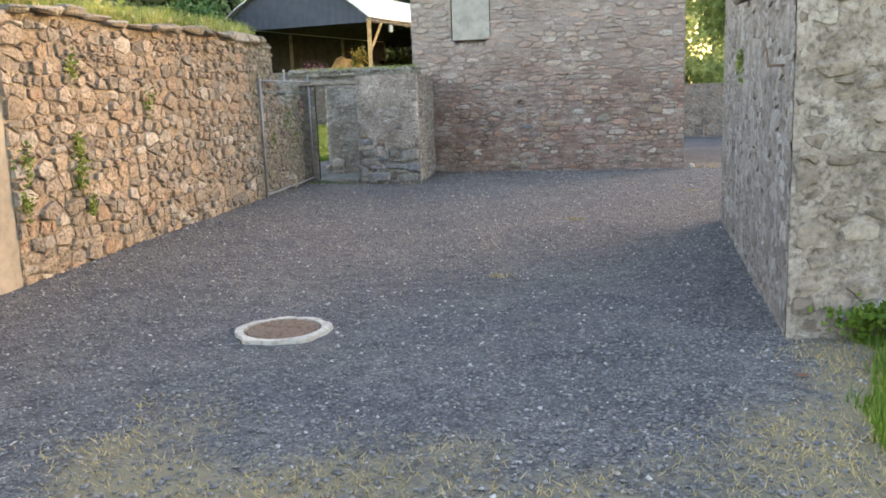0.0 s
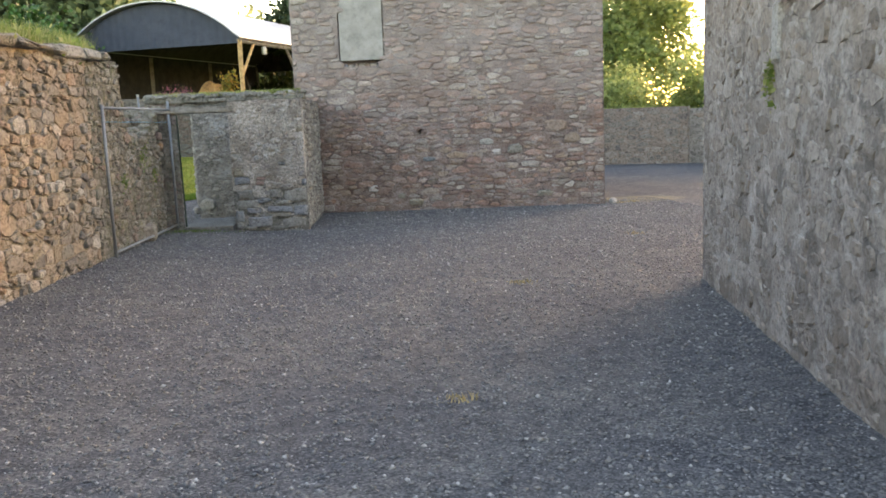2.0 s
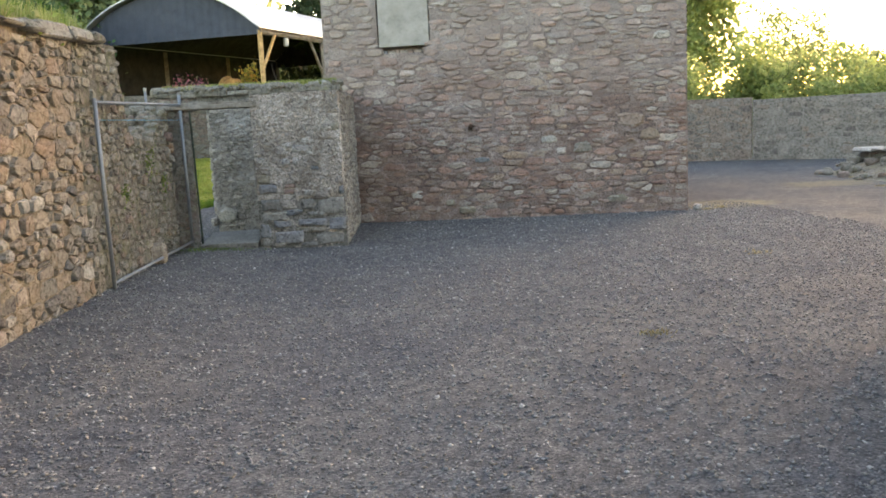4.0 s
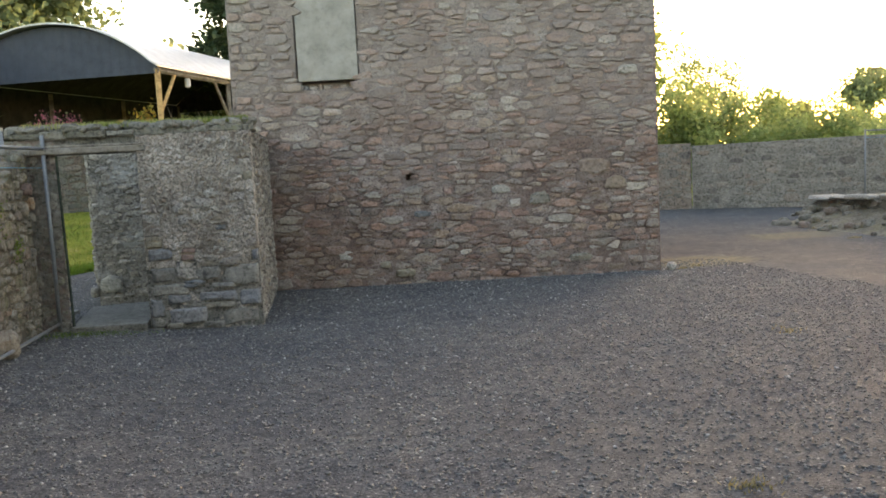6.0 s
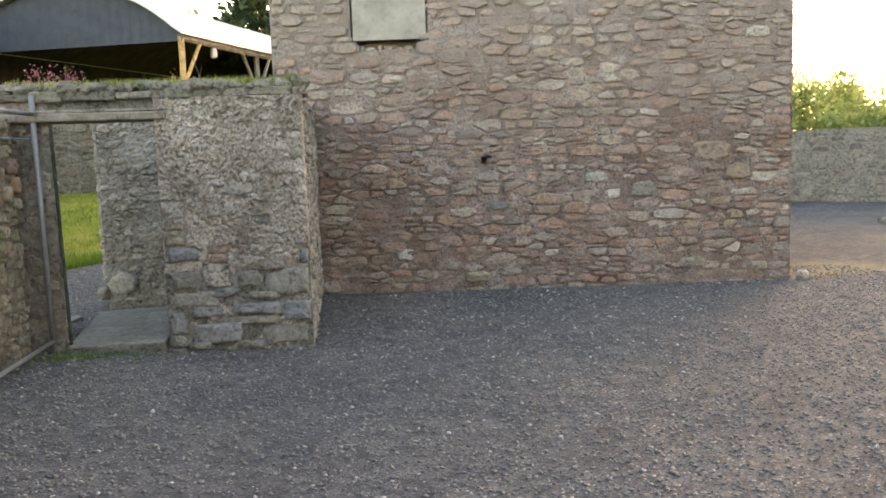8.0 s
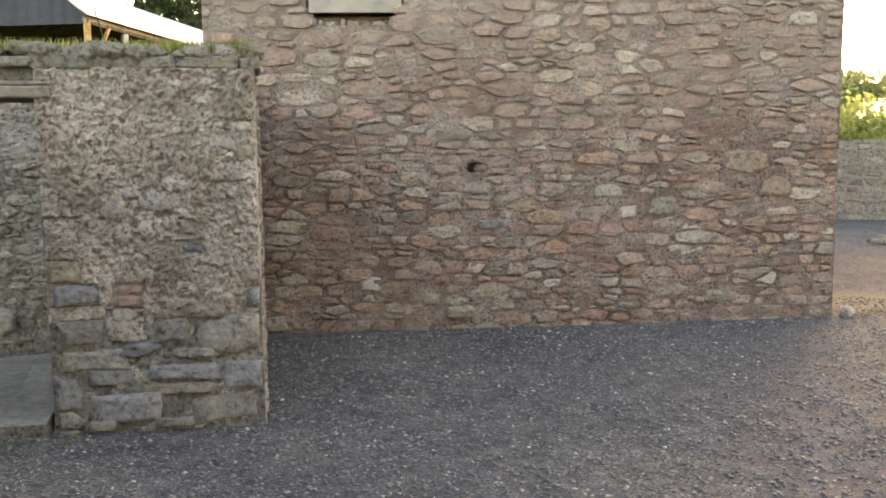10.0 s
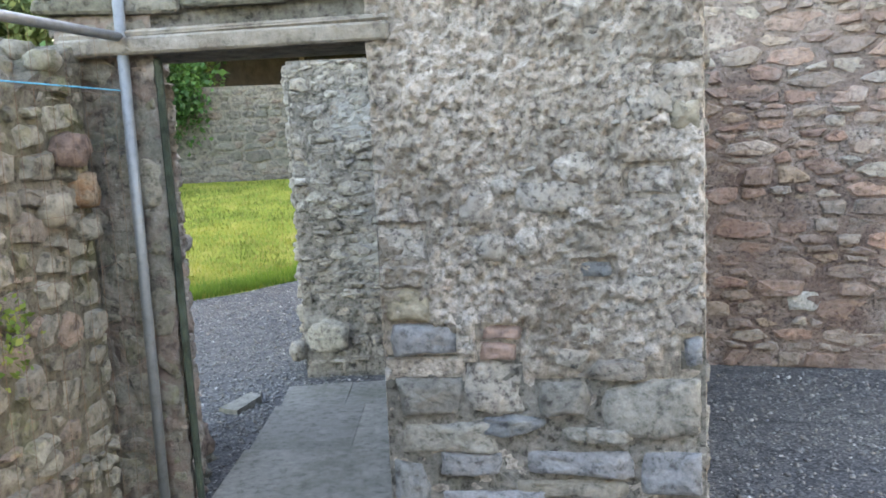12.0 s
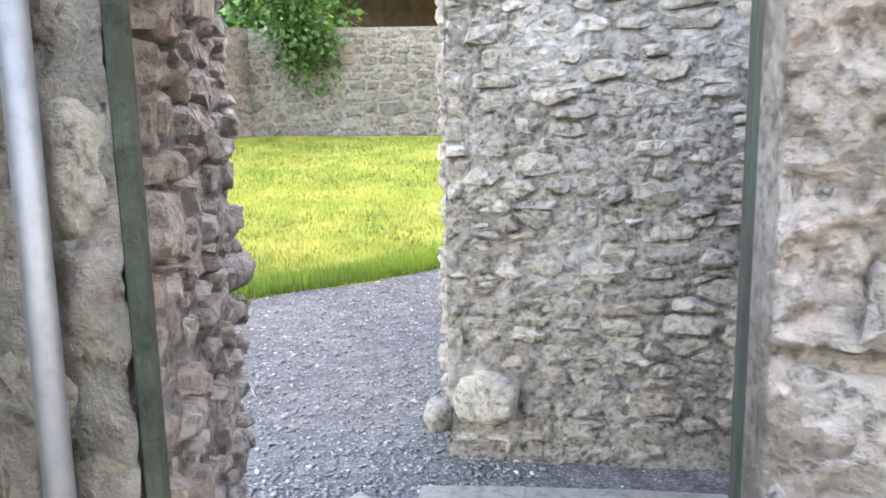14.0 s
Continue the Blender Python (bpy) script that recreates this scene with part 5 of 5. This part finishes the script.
def arch(a):
    s = 2 * a / BW - 1
    rise = APEX - EAVE
    rad = (BW * BW / 4 + rise * rise) / (2 * rise)
    return EAVE - (rad - rise) + math.sqrt(max(0.0, rad * rad - (s * BW / 2) ** 2))


def gable(d, bottom):
    """Corrugated sheeting under the arch: one folded skin with thickness."""
    s = Shape()
    n = 92
    for k in range(n + 1):
        a = BW * k / n
        off = 0.02 * ((k // 2) % 2)
        s.v += [bpt(a, d + off, bottom), bpt(a, d + off, arch(a)), bpt(a, d + off + 0.02, arch(a)), bpt(a, d + off + 0.02, bottom)]
    for k in range(n):
        for q in range(4):
            s.f.append((4 * k + q, 4 * k + 4 + q, 4 * k + 4 + (q + 1) % 4, 4 * k + (q + 1) % 4))
    s.f += [(3, 2, 1, 0), (4 * n, 4 * n + 1, 4 * n + 2, 4 * n + 3)]
    return s


part("gable_sheet", gable(0.0, 4.5), M_SHEET, barn, "blue-grey corrugated gable sheeting", tidy=False)
part("rear_sheet", gable(BL, 4.35), M_BARN_SHADE, barn, "rear sheeting coloured with the shade inside the barn", tidy=False)
roof = Shape()
n = 30
for k in range(n + 1):
    a = -0.12 + (BW + 0.24) * k / n
    z = arch(min(max(a, 0), BW)) + (0.05 if 0 < k < n else -0.01)
    roof.v += [bpt(a, -0.25, z), bpt(a, -0.25, z + 0.05), bpt(a, BL + 0.2, z + 0.05), bpt(a, BL + 0.2, z)]
for k in range(n):
    for q in range(4):
        roof.f.append((4 * k + q, 4 * k + 4 + q, 4 * k + 4 + (q + 1) % 4, 4 * k + (q + 1) % 4))
roof.f += [(3, 2, 1, 0), (4 * n, 4 * n + 1, 4 * n + 2, 4 * n + 3)]
part("roof", roof, M_ROOF, barn, "pale curved corrugated roof")
# added sheet under the pale roof that paints its underside as deep shade
shade_sheet = Shape()
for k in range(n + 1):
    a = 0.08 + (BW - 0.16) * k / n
    shade_sheet.v += [bpt(a, 0.06, arch(a) - 0.05), bpt(a, 0.06, arch(a) - 0.02), bpt(a, BL - 0.1, arch(a) - 0.02), bpt(a, BL - 0.1, arch(a) - 0.05)]
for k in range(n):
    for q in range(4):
        shade_sheet.f.append((4 * k + q, 4 * k + 4 + q, 4 * k + 4 + (q + 1) % 4, 4 * k + (q + 1) % 4))
part("roof_lining", shade_sheet, M_BARN_SHADE, barn, "added near-black sheet painting the shade under the roof")
for k in range(4):
    d = k * BL / 3
    post = part("post", Shape().block(bpt(0.05, d + 0.06, (FLOOR + EAVE) / 2 - 0.05), (0.13, 0.13, EAVE - FLOOR), 0.42, 0.01), M_NEWWOOD if k == 0 else M_TIMBER, barn, "yellow timber post" if k == 0 else "")
    for sgn in (-1, 1):
        if 0 <= d + sgn * 1.2 <= BL:
            part("brace", Shape().tube(bpt(0.05, d + 0.06, EAVE - 1.35), bpt(0.05, d + 0.06 + sgn * 1.05, EAVE - 0.12), 0.055, n=6), M_NEWWOOD if k == 0 else M_TIMBER, post)
    part("post", Shape().block(bpt(BW - 0.05, d + 0.06, (FLOOR + EAVE) / 2 - 0.05), (0.17, 0.17, EAVE - FLOOR), 0.42, 0.01), M_TIMBER, barn)
part("eave_beam", Shape().tube(bpt(0.05, 0, EAVE - 0.08), bpt(0.05, BL, EAVE - 0.08), 0.09, n=6), M_TIMBER, barn)
# side sheet, its near-black colour holding the barn's inner shade
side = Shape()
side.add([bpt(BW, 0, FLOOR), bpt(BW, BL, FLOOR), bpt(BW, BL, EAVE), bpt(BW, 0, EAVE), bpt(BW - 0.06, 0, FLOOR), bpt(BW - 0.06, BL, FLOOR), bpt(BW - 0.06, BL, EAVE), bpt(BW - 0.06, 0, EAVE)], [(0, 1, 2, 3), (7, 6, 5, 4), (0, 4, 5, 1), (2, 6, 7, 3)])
part("side_sheet", side, M_BARN_SHADE, barn, "side sheeting coloured with the shade inside the barn", tidy=False)


def hay_heap(cx, cy, rx, ry, top, turn):
    """A loose heap, steep on one side, with a shaggy surface."""
    h = Shape()
    nr, na = 22, 56
    c, q = math.cos(turn), math.sin(turn)
    for a in range(nr + 1):
        for b in range(na):
            f, th = a / nr, math.tau * b / na
            lx, ly = rx * f * math.cos(th), ry * f * math.sin(th)
            z = top * (1 - f ** 2.2) * (1 + 0.10 * noise.noise((lx * 1.4, ly * 1.4, 2))) + 0.06 * noise.noise((lx * 6, ly * 6, 4)) * (1 - f)
            z *= 1 - 0.13 * smooth(0.2, -1.0, math.cos(th)) * f
            h.v.append((cx + lx * c - ly * q, cy + lx * q + ly * c, FLOOR + max(0.0, z) - 0.01))
    h.f = [(a * na + b, (a + 1) * na + b, (a + 1) * na + (b + 1) % na, a * na + (b + 1) % na) for a in range(nr) for b in range(na)]
    return h


thing("hay_heap", hay_heap(-3.75, 36.6, 1.75, 1.5, 2.8, -0.42), M_HAY, (-3.75, 36.6, FLOOR), "loose orange-brown heap of hay in the barn mouth", "hay", tidy=False, smoothed=True)
part("lamp", Shape().block(bpt(0.05, 1.9, EAVE - 0.32), (0.16, 0.16, 0.28), 0.42, 0.03), M_ROOF, barn, "small pale lamp hanging under the eave")

# ---- foliage ----


def quads(name, centres, size, r, flat=0.0, long=1.5):
    """Many small leaf quads at the given places, as one mesh."""
    c = np.array(centres, dtype=np.float64)
    k = len(c)
    rs = np.random.RandomState(r)
    a = rs.normal(size=(k, 3))
    a[:, 2] *= 1 - flat
    a /= np.linalg.norm(a, axis=1)[:, None]
    b = np.cross(a, rs.normal(size=(k, 3)))
    b /= np.linalg.norm(b, axis=1)[:, None]
    s = size * rs.uniform(0.6, 1.4, (k, 1))
    v = np.stack([c - a * s * long / 2, c + b * s / 2, c + a * s * long / 2, c - b * s / 2], 1).reshape(-1, 3)
    return fast_mesh(name, v, np.arange(4 * k).reshape(k, 4))


def fast_mesh(name, v, f):
    me = bpy.data.meshes.new(name)
    me.vertices.add(len(v))
    me.vertices.foreach_set("co", v.astype(np.float32).ravel())
    w = f.shape[1]
    me.loops.add(f.size)
    me.loops.foreach_set("vertex_index", f.astype(np.int32).ravel())
    me.polygons.add(len(f))
    me.polygons.foreach_set("loop_start", np.arange(0, f.size, w, dtype=np.int32))
    me.update(calc_edges=True)
    me.validate()
    return me


def stuff(name, me, material, label, category, parent=None):
    me.materials.append(material)
    ob = new(name, me)
    if parent is not None:
        ob.parent = parent
        ob.location = -WORLD_AT[parent]
        WORLD_AT[ob] = Vector((0, 0, 0))
        return tagged(ob, label, kind="stuff")
    return tagged(ob, label, category, kind="stuff")


def tree(x, y, height, radius, seed, label, low=0.25, leaves=5000, leaf=0.22, material=M_LEAF, clumps=46, name="tree", conifer=False, z0=None):
    r = random.Random(seed)
    g = ground_z(x, y) if z0 is None else z0
    t = base(name, (x, y, g), label, "bush" if name == "bush" else "tree")
    trunk = Shape()
    p, rad = Vector((x, y, g - 0.1)), 0.028 * height
    tops = []
    for k in range(5):
        q = p + Vector((r.uniform(-0.04, 0.04) * height * (not conifer), r.uniform(-0.04, 0.04) * height * (not conifer), height * (0.19 if conifer else 0.15)))
        trunk.tube(p, q, rad, rad * 0.78, n=8)
        p, rad = q, rad * 0.78
        if k >= 1 and not conifer:
            for _ in range(3):
                ang = r.uniform(0, math.tau)
                e = q + Vector((math.cos(ang), math.sin(ang), r.uniform(0.3, 1.0))) * radius * r.uniform(0.45, 0.75)
                trunk.tube(q, e, rad * 0.55, rad * 0.12, n=6)
                tops.append(e)
    part("trunk", trunk, M_BARK, t, smoothed=True)
    rs = np.random.RandomState(seed)
    pts = []
    for k in range(clumps):
        if conifer:
            hh = r.uniform(0.08, 1.0)
            rr = radius * (1 - hh) * r.uniform(0.55, 1.05) + 0.15
            ang = r.uniform(0, math.tau)
            c = np.array((x + rr * math.cos(ang), y + rr * math.sin(ang), g + height * (low + (1 - low) * hh) - rr * 0.25))
            sd = np.array((0.32, 0.32, 0.12)) * radius * 0.42
        else:
            if tops and r.random() < 0.45:
                c = np.array(r.choice(tops)) + rs.normal(size=3) * radius * 0.16
            else:
                d = rs.normal(size=3)
                d /= np.linalg.norm(d)
                m = r.uniform(0.5, 1.0)
                c = np.array((x, y, g + height * (low + (1 - low) * 0.5))) + d * m * np.array((radius, radius, height * (1 - low) * 0.5))
            sd = np.array((1, 1, 0.7)) * radius * r.uniform(0.10, 0.22)
        pts.append(c + rs.normal(size=(leaves // clumps, 3)) * sd)
    stuff("crown", quads("crown", np.concatenate(pts), leaf, seed), material, "", "", t)
    return t


tree(16.4, 47, 12.5, 3.3, 31, "tall leafy tree catching the evening light", low=0.12, leaves=20000, leaf=0.18, clumps=150, material=M_BUSH)
tree(-3.6, 58, 7.0, 3.2, 46, "leafy green tree seen through the barn", low=0.1, leaves=6000, leaf=0.28)
tree(1.6, 61, 7.5, 3.0, 47, "leafy green tree seen through the barn", low=0.1, leaves=6000, leaf=0.28)
tree(11.5, 53, 11.0, 3.6, 39, "broad leafy tree behind the boundary wall", leaves=15000, leaf=0.19)
tree(30.0, 59, 7.4, 3.3, 32, "airy bushy tree behind the boundary wall", low=0.15, leaves=9000, leaf=0.13, clumps=95)
tree(37.5, 62, 4.8, 2.0, 33, "small backlit tree on the field edge", leaves=8000, leaf=0.16)
tree(44.0, 60, 6.0, 3.2, 34, "round backlit tree on the field edge", low=0.12, leaves=15000, leaf=0.17)
tree(51.0, 58, 7.0, 4.0, 35, "dense backlit tree on the field edge", low=0.1, leaves=16000, leaf=0.18)
tree(-0.1, 50, 12.5, 2.9, 36, "dark conifer standing behind the building", low=0.12, leaves=9000, leaf=0.2, material=M_CONIFER, clumps=120, conifer=True)
tree(-12.5, 57, 13.5, 5.0, 37, "tall dark green tree behind the hay barn", low=0.1, leaves=26000, leaf=0.27, clumps=170, material=M_WOOD)
tree(-18.5, 54, 14.0, 5.5, 38, "tall dark green tree behind the hay barn", low=0.1, leaves=26000, leaf=0.27, clumps=170, material=M_WOOD)
tree(-25.5, 49, 14.0, 5.5, 42, "tall dark green tree at the edge of the farmyard", low=0.1, leaves=26000, leaf=0.27, clumps=170, material=M_WOOD)
tree(-11.5, 21, 4.6, 2.6, 40, "leafy green tree beyond the boundary wall", low=0.1, leaves=8000, leaf=0.13, clumps=80)
tree(-9.6, 35.4, 5.2, 1.9, 48, "dense dark shrub behind the lawn wall", low=0.05, leaves=12000, leaf=0.12, material=M_IVY, clumps=90, name="bush")
hedge_spots = [(9, 38, 3.3, 2.2), (12.5, 37.5, 3.1, 2.4), (16, 36.5, 3.2, 2.4), (20, 36.5, 2.4, 2.6), (24, 37, 2.2, 2.6), (29, 37.5, 2.0, 2.8), (34, 37, 1.9, 2.8), (40, 36, 2.0, 3.0)]
for k, (x, y, h, rad) in enumerate(hedge_spots):
    tree(x, y, h, rad, 50 + k, "sunlit hedge bush above the boundary wall", low=0.05, leaves=12000, leaf=0.11, material=M_BUSH, clumps=60, name="bush")


def blades(name, count, where, height, seed, material, label, category, lean=0.35, width=0.006):
    """Thin upright blades; where(r) gives the foot of a blade."""
    r = random.Random(seed)
    v = np.zeros((count, 3, 3))
    for k in range(count):
        x, y, z = where(r)
        h = height * r.uniform(0.4, 1.25)
        a = r.uniform(0, math.tau)
        w = width * r.uniform(0.7, 1.5)
        b = a + math.pi / 2 + r.uniform(-0.4, 0.4)
        ln = h * lean * r.uniform(0.2, 1.6)
        v[k] = ((x - w * math.cos(a), y - w * math.sin(a), z), (x + w * math.cos(a), y + w * math.sin(a), z), (x + ln * math.cos(b), y + ln * math.sin(b), z + h))
    return stuff(name, fast_mesh(name, v.reshape(-1, 3), np.arange(3 * count).reshape(count, 3)), material, label, category)


def lawn_place(r):
    while True:
        y = 23.8 + 9.0 * r.random() ** 2.2
        x = r.uniform(-8.5, -1.5)
        if lawn_mask(x, y) > 0.5 and not (x > -1.9 and y < 27):
            return x, y, ground_z(x, y) - 0.005


def threshold_place(r):
    x, y = r.gauss(-2.35, 0.28), r.gauss(18.24, 0.10)
    return x, y, ground_z(x, y)


blades("threshold_moss", 900, threshold_place, 0.03, 67, M_SPRIG, "short green moss and grass before the threshold", "moss", lean=0.8, width=0.004)


def lawn_edge_place(r):
    while True:
        x, y = r.uniform(-7.0, -2.0), r.uniform(23.0, 27.5)
        d = y - (24.6 + 0.8 * (x + 4.4))
        if 0.0 < d < 0.7 and r.random() > d:
            return x, y, ground_z(x, y) - 0.005


blades("lawn_edge_grass", 9000, lawn_edge_place, 0.13, 60, M_RANK, "longer rank grass along the lawn edge", "grass", width=0.007)
blades("lawn_grass", 42000, lawn_place, 0.06, 61, M_GRASS, "bright sunlit mown grass", "grass", width=0.008)


def corner_place(r):
    while True:
        x, y = r.uniform(1.6, 6.0), r.uniform(-0.5, 5.52)
        if lawn_mask(x, y) > r.uniform(0.3, 0.8) and r.random() < smooth(6.0, 3.2, x) * smooth(-0.5, 2.2, y):
            return x, y, ground_z(x, y) - 0.005


blades("corner_grass", 26000, corner_place, 0.10, 62, M_RANK, "green grass growing at the building corner", "grass")


def straw_place(r):
    while True:
        x, y = r.uniform(-3.2, 5.0), r.uniform(-1.0, 6.2)
        if straw_mask(x, y) * 1.6 > r.random() + 0.25 * (noise.noise((x * 3, y * 3, 1)) + 0.4):
            return x, y, ground_z(x, y) - 0.004


blades("dry_grass", 66000, straw_place, 0.028, 63, M_DRY, "thin dry grass growing through the gravel", "grass", lean=1.6, width=0.0035)
tufts = [(0.52, 8.0), (4.4, 15.1), (1.85, 11.8), (5.95, 19.95), (6.3, 20.1), (10.6, 21.9), (11.2, 23.9)]


def tuft_place(r):
    x, y = r.choice(tufts)
    x, y = x + r.gauss(0, 0.07), y + r.gauss(0, 0.06)
    return x, y, ground_z(x, y)


blades("gravel_tufts", 420, tuft_place, 0.035, 64, M_DRY, "small yellowish tufts of grass in the gravel", "grass", lean=0.9)


def left_top_place(r):
    u = r.uniform(0, left_len + 0.7)
    thick = noise.noise((u * 1.3, 0, 0))
    x, y, z = left_at(u, left_top(min(u, left_len)), -r.uniform(0.05, 0.6))
    return x, y, z + 0.02 - 0.03 * (thick < 0)


blades("wall_top_grass", 12000, left_top_place, 0.28, 65, M_WEED, "rank grass and weeds along the wall top", "grass", width=0.005)


def pier_top_place(r):
    c = -0.45 - 2.5 * r.random() ** 1.6
    return c, 18.46 - 0.085 * (c + 1.7) + r.uniform(0.0, 0.5), 2.17


blades("coping_grass", 8000, pier_top_place, 0.08, 66, M_WEED, "moss and short grass on the coping", "grass", width=0.004)


def leafy(name, spots, count, spread, leaf, seed, material, label, category, group=""):
    """Low leafy plants of many small leaves."""
    for k, (x, y, z) in enumerate(spots):
        rs = np.random.RandomState(seed + k)
        sp = np.array(spread) * rs.uniform(0.7, 1.3)
        pts = np.array((x, y, z)) + rs.normal(size=(count, 3)) * sp
        me = quads(name, pts - np.array((x, y, z)), leaf, seed + k)
        me.materials.append(material)
        ob = new(name, me)
        ob.location = (x, y, z)
        tagged(ob, label, category, group, "stuff")


leafy("wall_weed", [left_at(1.15, 2.02, 0.07), left_at(1.12, 1.22, 0.07), left_at(1.16, 1.04, 0.07), left_at(1.1, 0.84, 0.07), left_at(0.17, 1.10, 0.07), left_at(0.12, 0.70, 0.07), left_at(2.9, 1.65, 0.07), left_at(1.3, 0.55, 0.07)], 70, (0.03, 0.06, 0.085), 0.034, 71, M_SPRIG, "small green weed rooted in the wall joints", "plant", "weeds in the wall")
leafy("wall_top_plant", [left_at(u, 2.68, -0.3) for u in (0.6, 1.5, 2.6, 3.6, 4.4, 5.0, 5.7, 6.4)], 240, (0.16, 0.22, 0.09), 0.05, 81, M_WEED, "leafy weeds sprouting from the wall top", "plant", "weeds on the wall top")
leafy("moss_tuft", [right_at(2.5, 1.82, 0.02)], 160, (0.03, 0.05, 0.10), 0.03, 90, M_WEED, "yellow-green moss tuft in the rubble wall", "moss")
leafy("flowering_weed", [(-2.42, 18.8, 2.25), (-2.62, 18.78, 2.27), (-2.78, 18.82, 2.23)], 110, (0.07, 0.07, 0.055), 0.022, 93, M_FLOWER, "pink flowering weed on the wall top", "plant", "flowers on the coping")
leafy("yellow_weed", [(-2.98, 35.0, 3.2), (-3.15, 35.1, 3.05)], 220, (0.16, 0.16, 0.22), 0.07, 95, M_YELLOW, "yellow flowering weed before the hay heap", "plant", "yellow weeds at the barn")
leafy("ivy", [(-7.9, 32.9, 2.55), (-7.5, 32.88, 2.3), (-8.1, 32.9, 3.1), (-7.6, 32.9, 3.1)], 620, (0.22, 0.08, 0.30), 0.08, 97, M_IVY, "green ivy hanging over the lawn wall", "ivy", "ivy on the lawn wall")
leafy("wall_fern", [low_at(2.3, 1.18, 0.05), low_at(2.9, 0.9, 0.06), low_at(2.6, 1.35, 0.0), low_at(1.2, 0.9, 0.05)], 120, (0.04, 0.10, 0.10), 0.020, 103, M_SPRIG, "mossy green growth on the broken wall", "plant", "growth on the broken wall")
leafy("corner_plant", [(2.66, 5.38, 0.09), (2.85, 5.36, 0.11), (3.05, 5.38, 0.10)], 200, (0.10, 0.06, 0.05), 0.035, 109, M_RANK, "leafy green plants at the wall foot", "plant", "plants at the wall foot")

# ---- loose gravel ----
rs = np.random.RandomState(5)
count = 120000
gx, gy = rs.uniform(-4.0, 7.0, count), 0.4 + 20.6 * rs.uniform(0, 1, count) ** 1.15
extra = 9000
gx = np.concatenate([gx, rs.uniform(-5.2, -2.2, extra)])
gy = np.concatenate([gy, rs.uniform(19.6, 25.0, extra)])
keep = np.array([lawn_mask(a, b) < 0.3 and math.hypot(a - MX, b - MY) > 0.38 for a, b in zip(gx, gy)])
gx, gy = gx[keep], gy[keep]
k = len(gx)
gz = np.array([ground_z(a, b) + 0.012 * noise.noise((a * 1.3, b * 1.3, 0)) for a, b in zip(gx, gy)])
size = 0.006 + 0.014 * rs.uniform(0, 1, k) ** 1.6
corner = np.array([(1, 0, 0), (0, 1, 0), (-1, 0, 0), (0, -1, 0), (0, 0, 1), (0, 0, -1)], dtype=float)
dirs = corner[None] * rs.uniform(0.6, 1.3, (k, 6, 1)) * np.array((1, 1, 0.6)) + rs.normal(size=(k, 6, 3)) * 0.18
ang = rs.uniform(0, math.tau, k)
ca, sa = np.cos(ang)[:, None], np.sin(ang)[:, None]
vx = dirs[..., 0] * ca - dirs[..., 1] * sa
vy = dirs[..., 0] * sa + dirs[..., 1] * ca
v = np.stack([gx[:, None] + vx * size[:, None], gy[:, None] + vy * size[:, None], gz[:, None] + (dirs[..., 2] + 0.3) * size[:, None]], -1).reshape(-1, 3)
tri = np.array([(0, 1, 4), (1, 2, 4), (2, 3, 4), (3, 0, 4), (1, 0, 5), (2, 1, 5), (3, 2, 5), (0, 3, 5)])
faces = (tri[None] + 6 * np.arange(k)[:, None, None]).reshape(-1, 3)
stuff("gravel_chips", fast_mesh("gravel_chips", v, faces), M_CHIP, "loose blue-grey crushed stone chips", "gravel")

# ---- small loose things on the ground ----
p = (5.78, 19.98, ground_z(5.78, 19.98) + 0.05)
thing("white_stone", boulder(p, (0.17, 0.13, 0.12), 3.3, 0.5), M_PALE, p, "pale loose stone at the building corner", "stone", smoothed=True)
leaf_at = (2.02, 4.72, ground_z(2.02, 4.72) + 0.02)
dead = Shape()
dead.add([(leaf_at[0] + a * 0.6, leaf_at[1] + b * 0.6, leaf_at[2] + c * 0.6) for a, b, c in ((-0.06, 0, 0.01), (-0.02, -0.035, 0), (0.04, -0.025, 0.012), (0.07, 0.0, 0.02), (0.035, 0.03, 0.008), (-0.02, 0.035, 0.014), (0.0, 0.0, 0.022))], [(k, (k + 1) % 6, 6) for k in range(6)])
thing("dead_leaf", dead, M_DEAD, leaf_at, "curled reddish dead leaf on the gravel", "leaf", tidy=False)
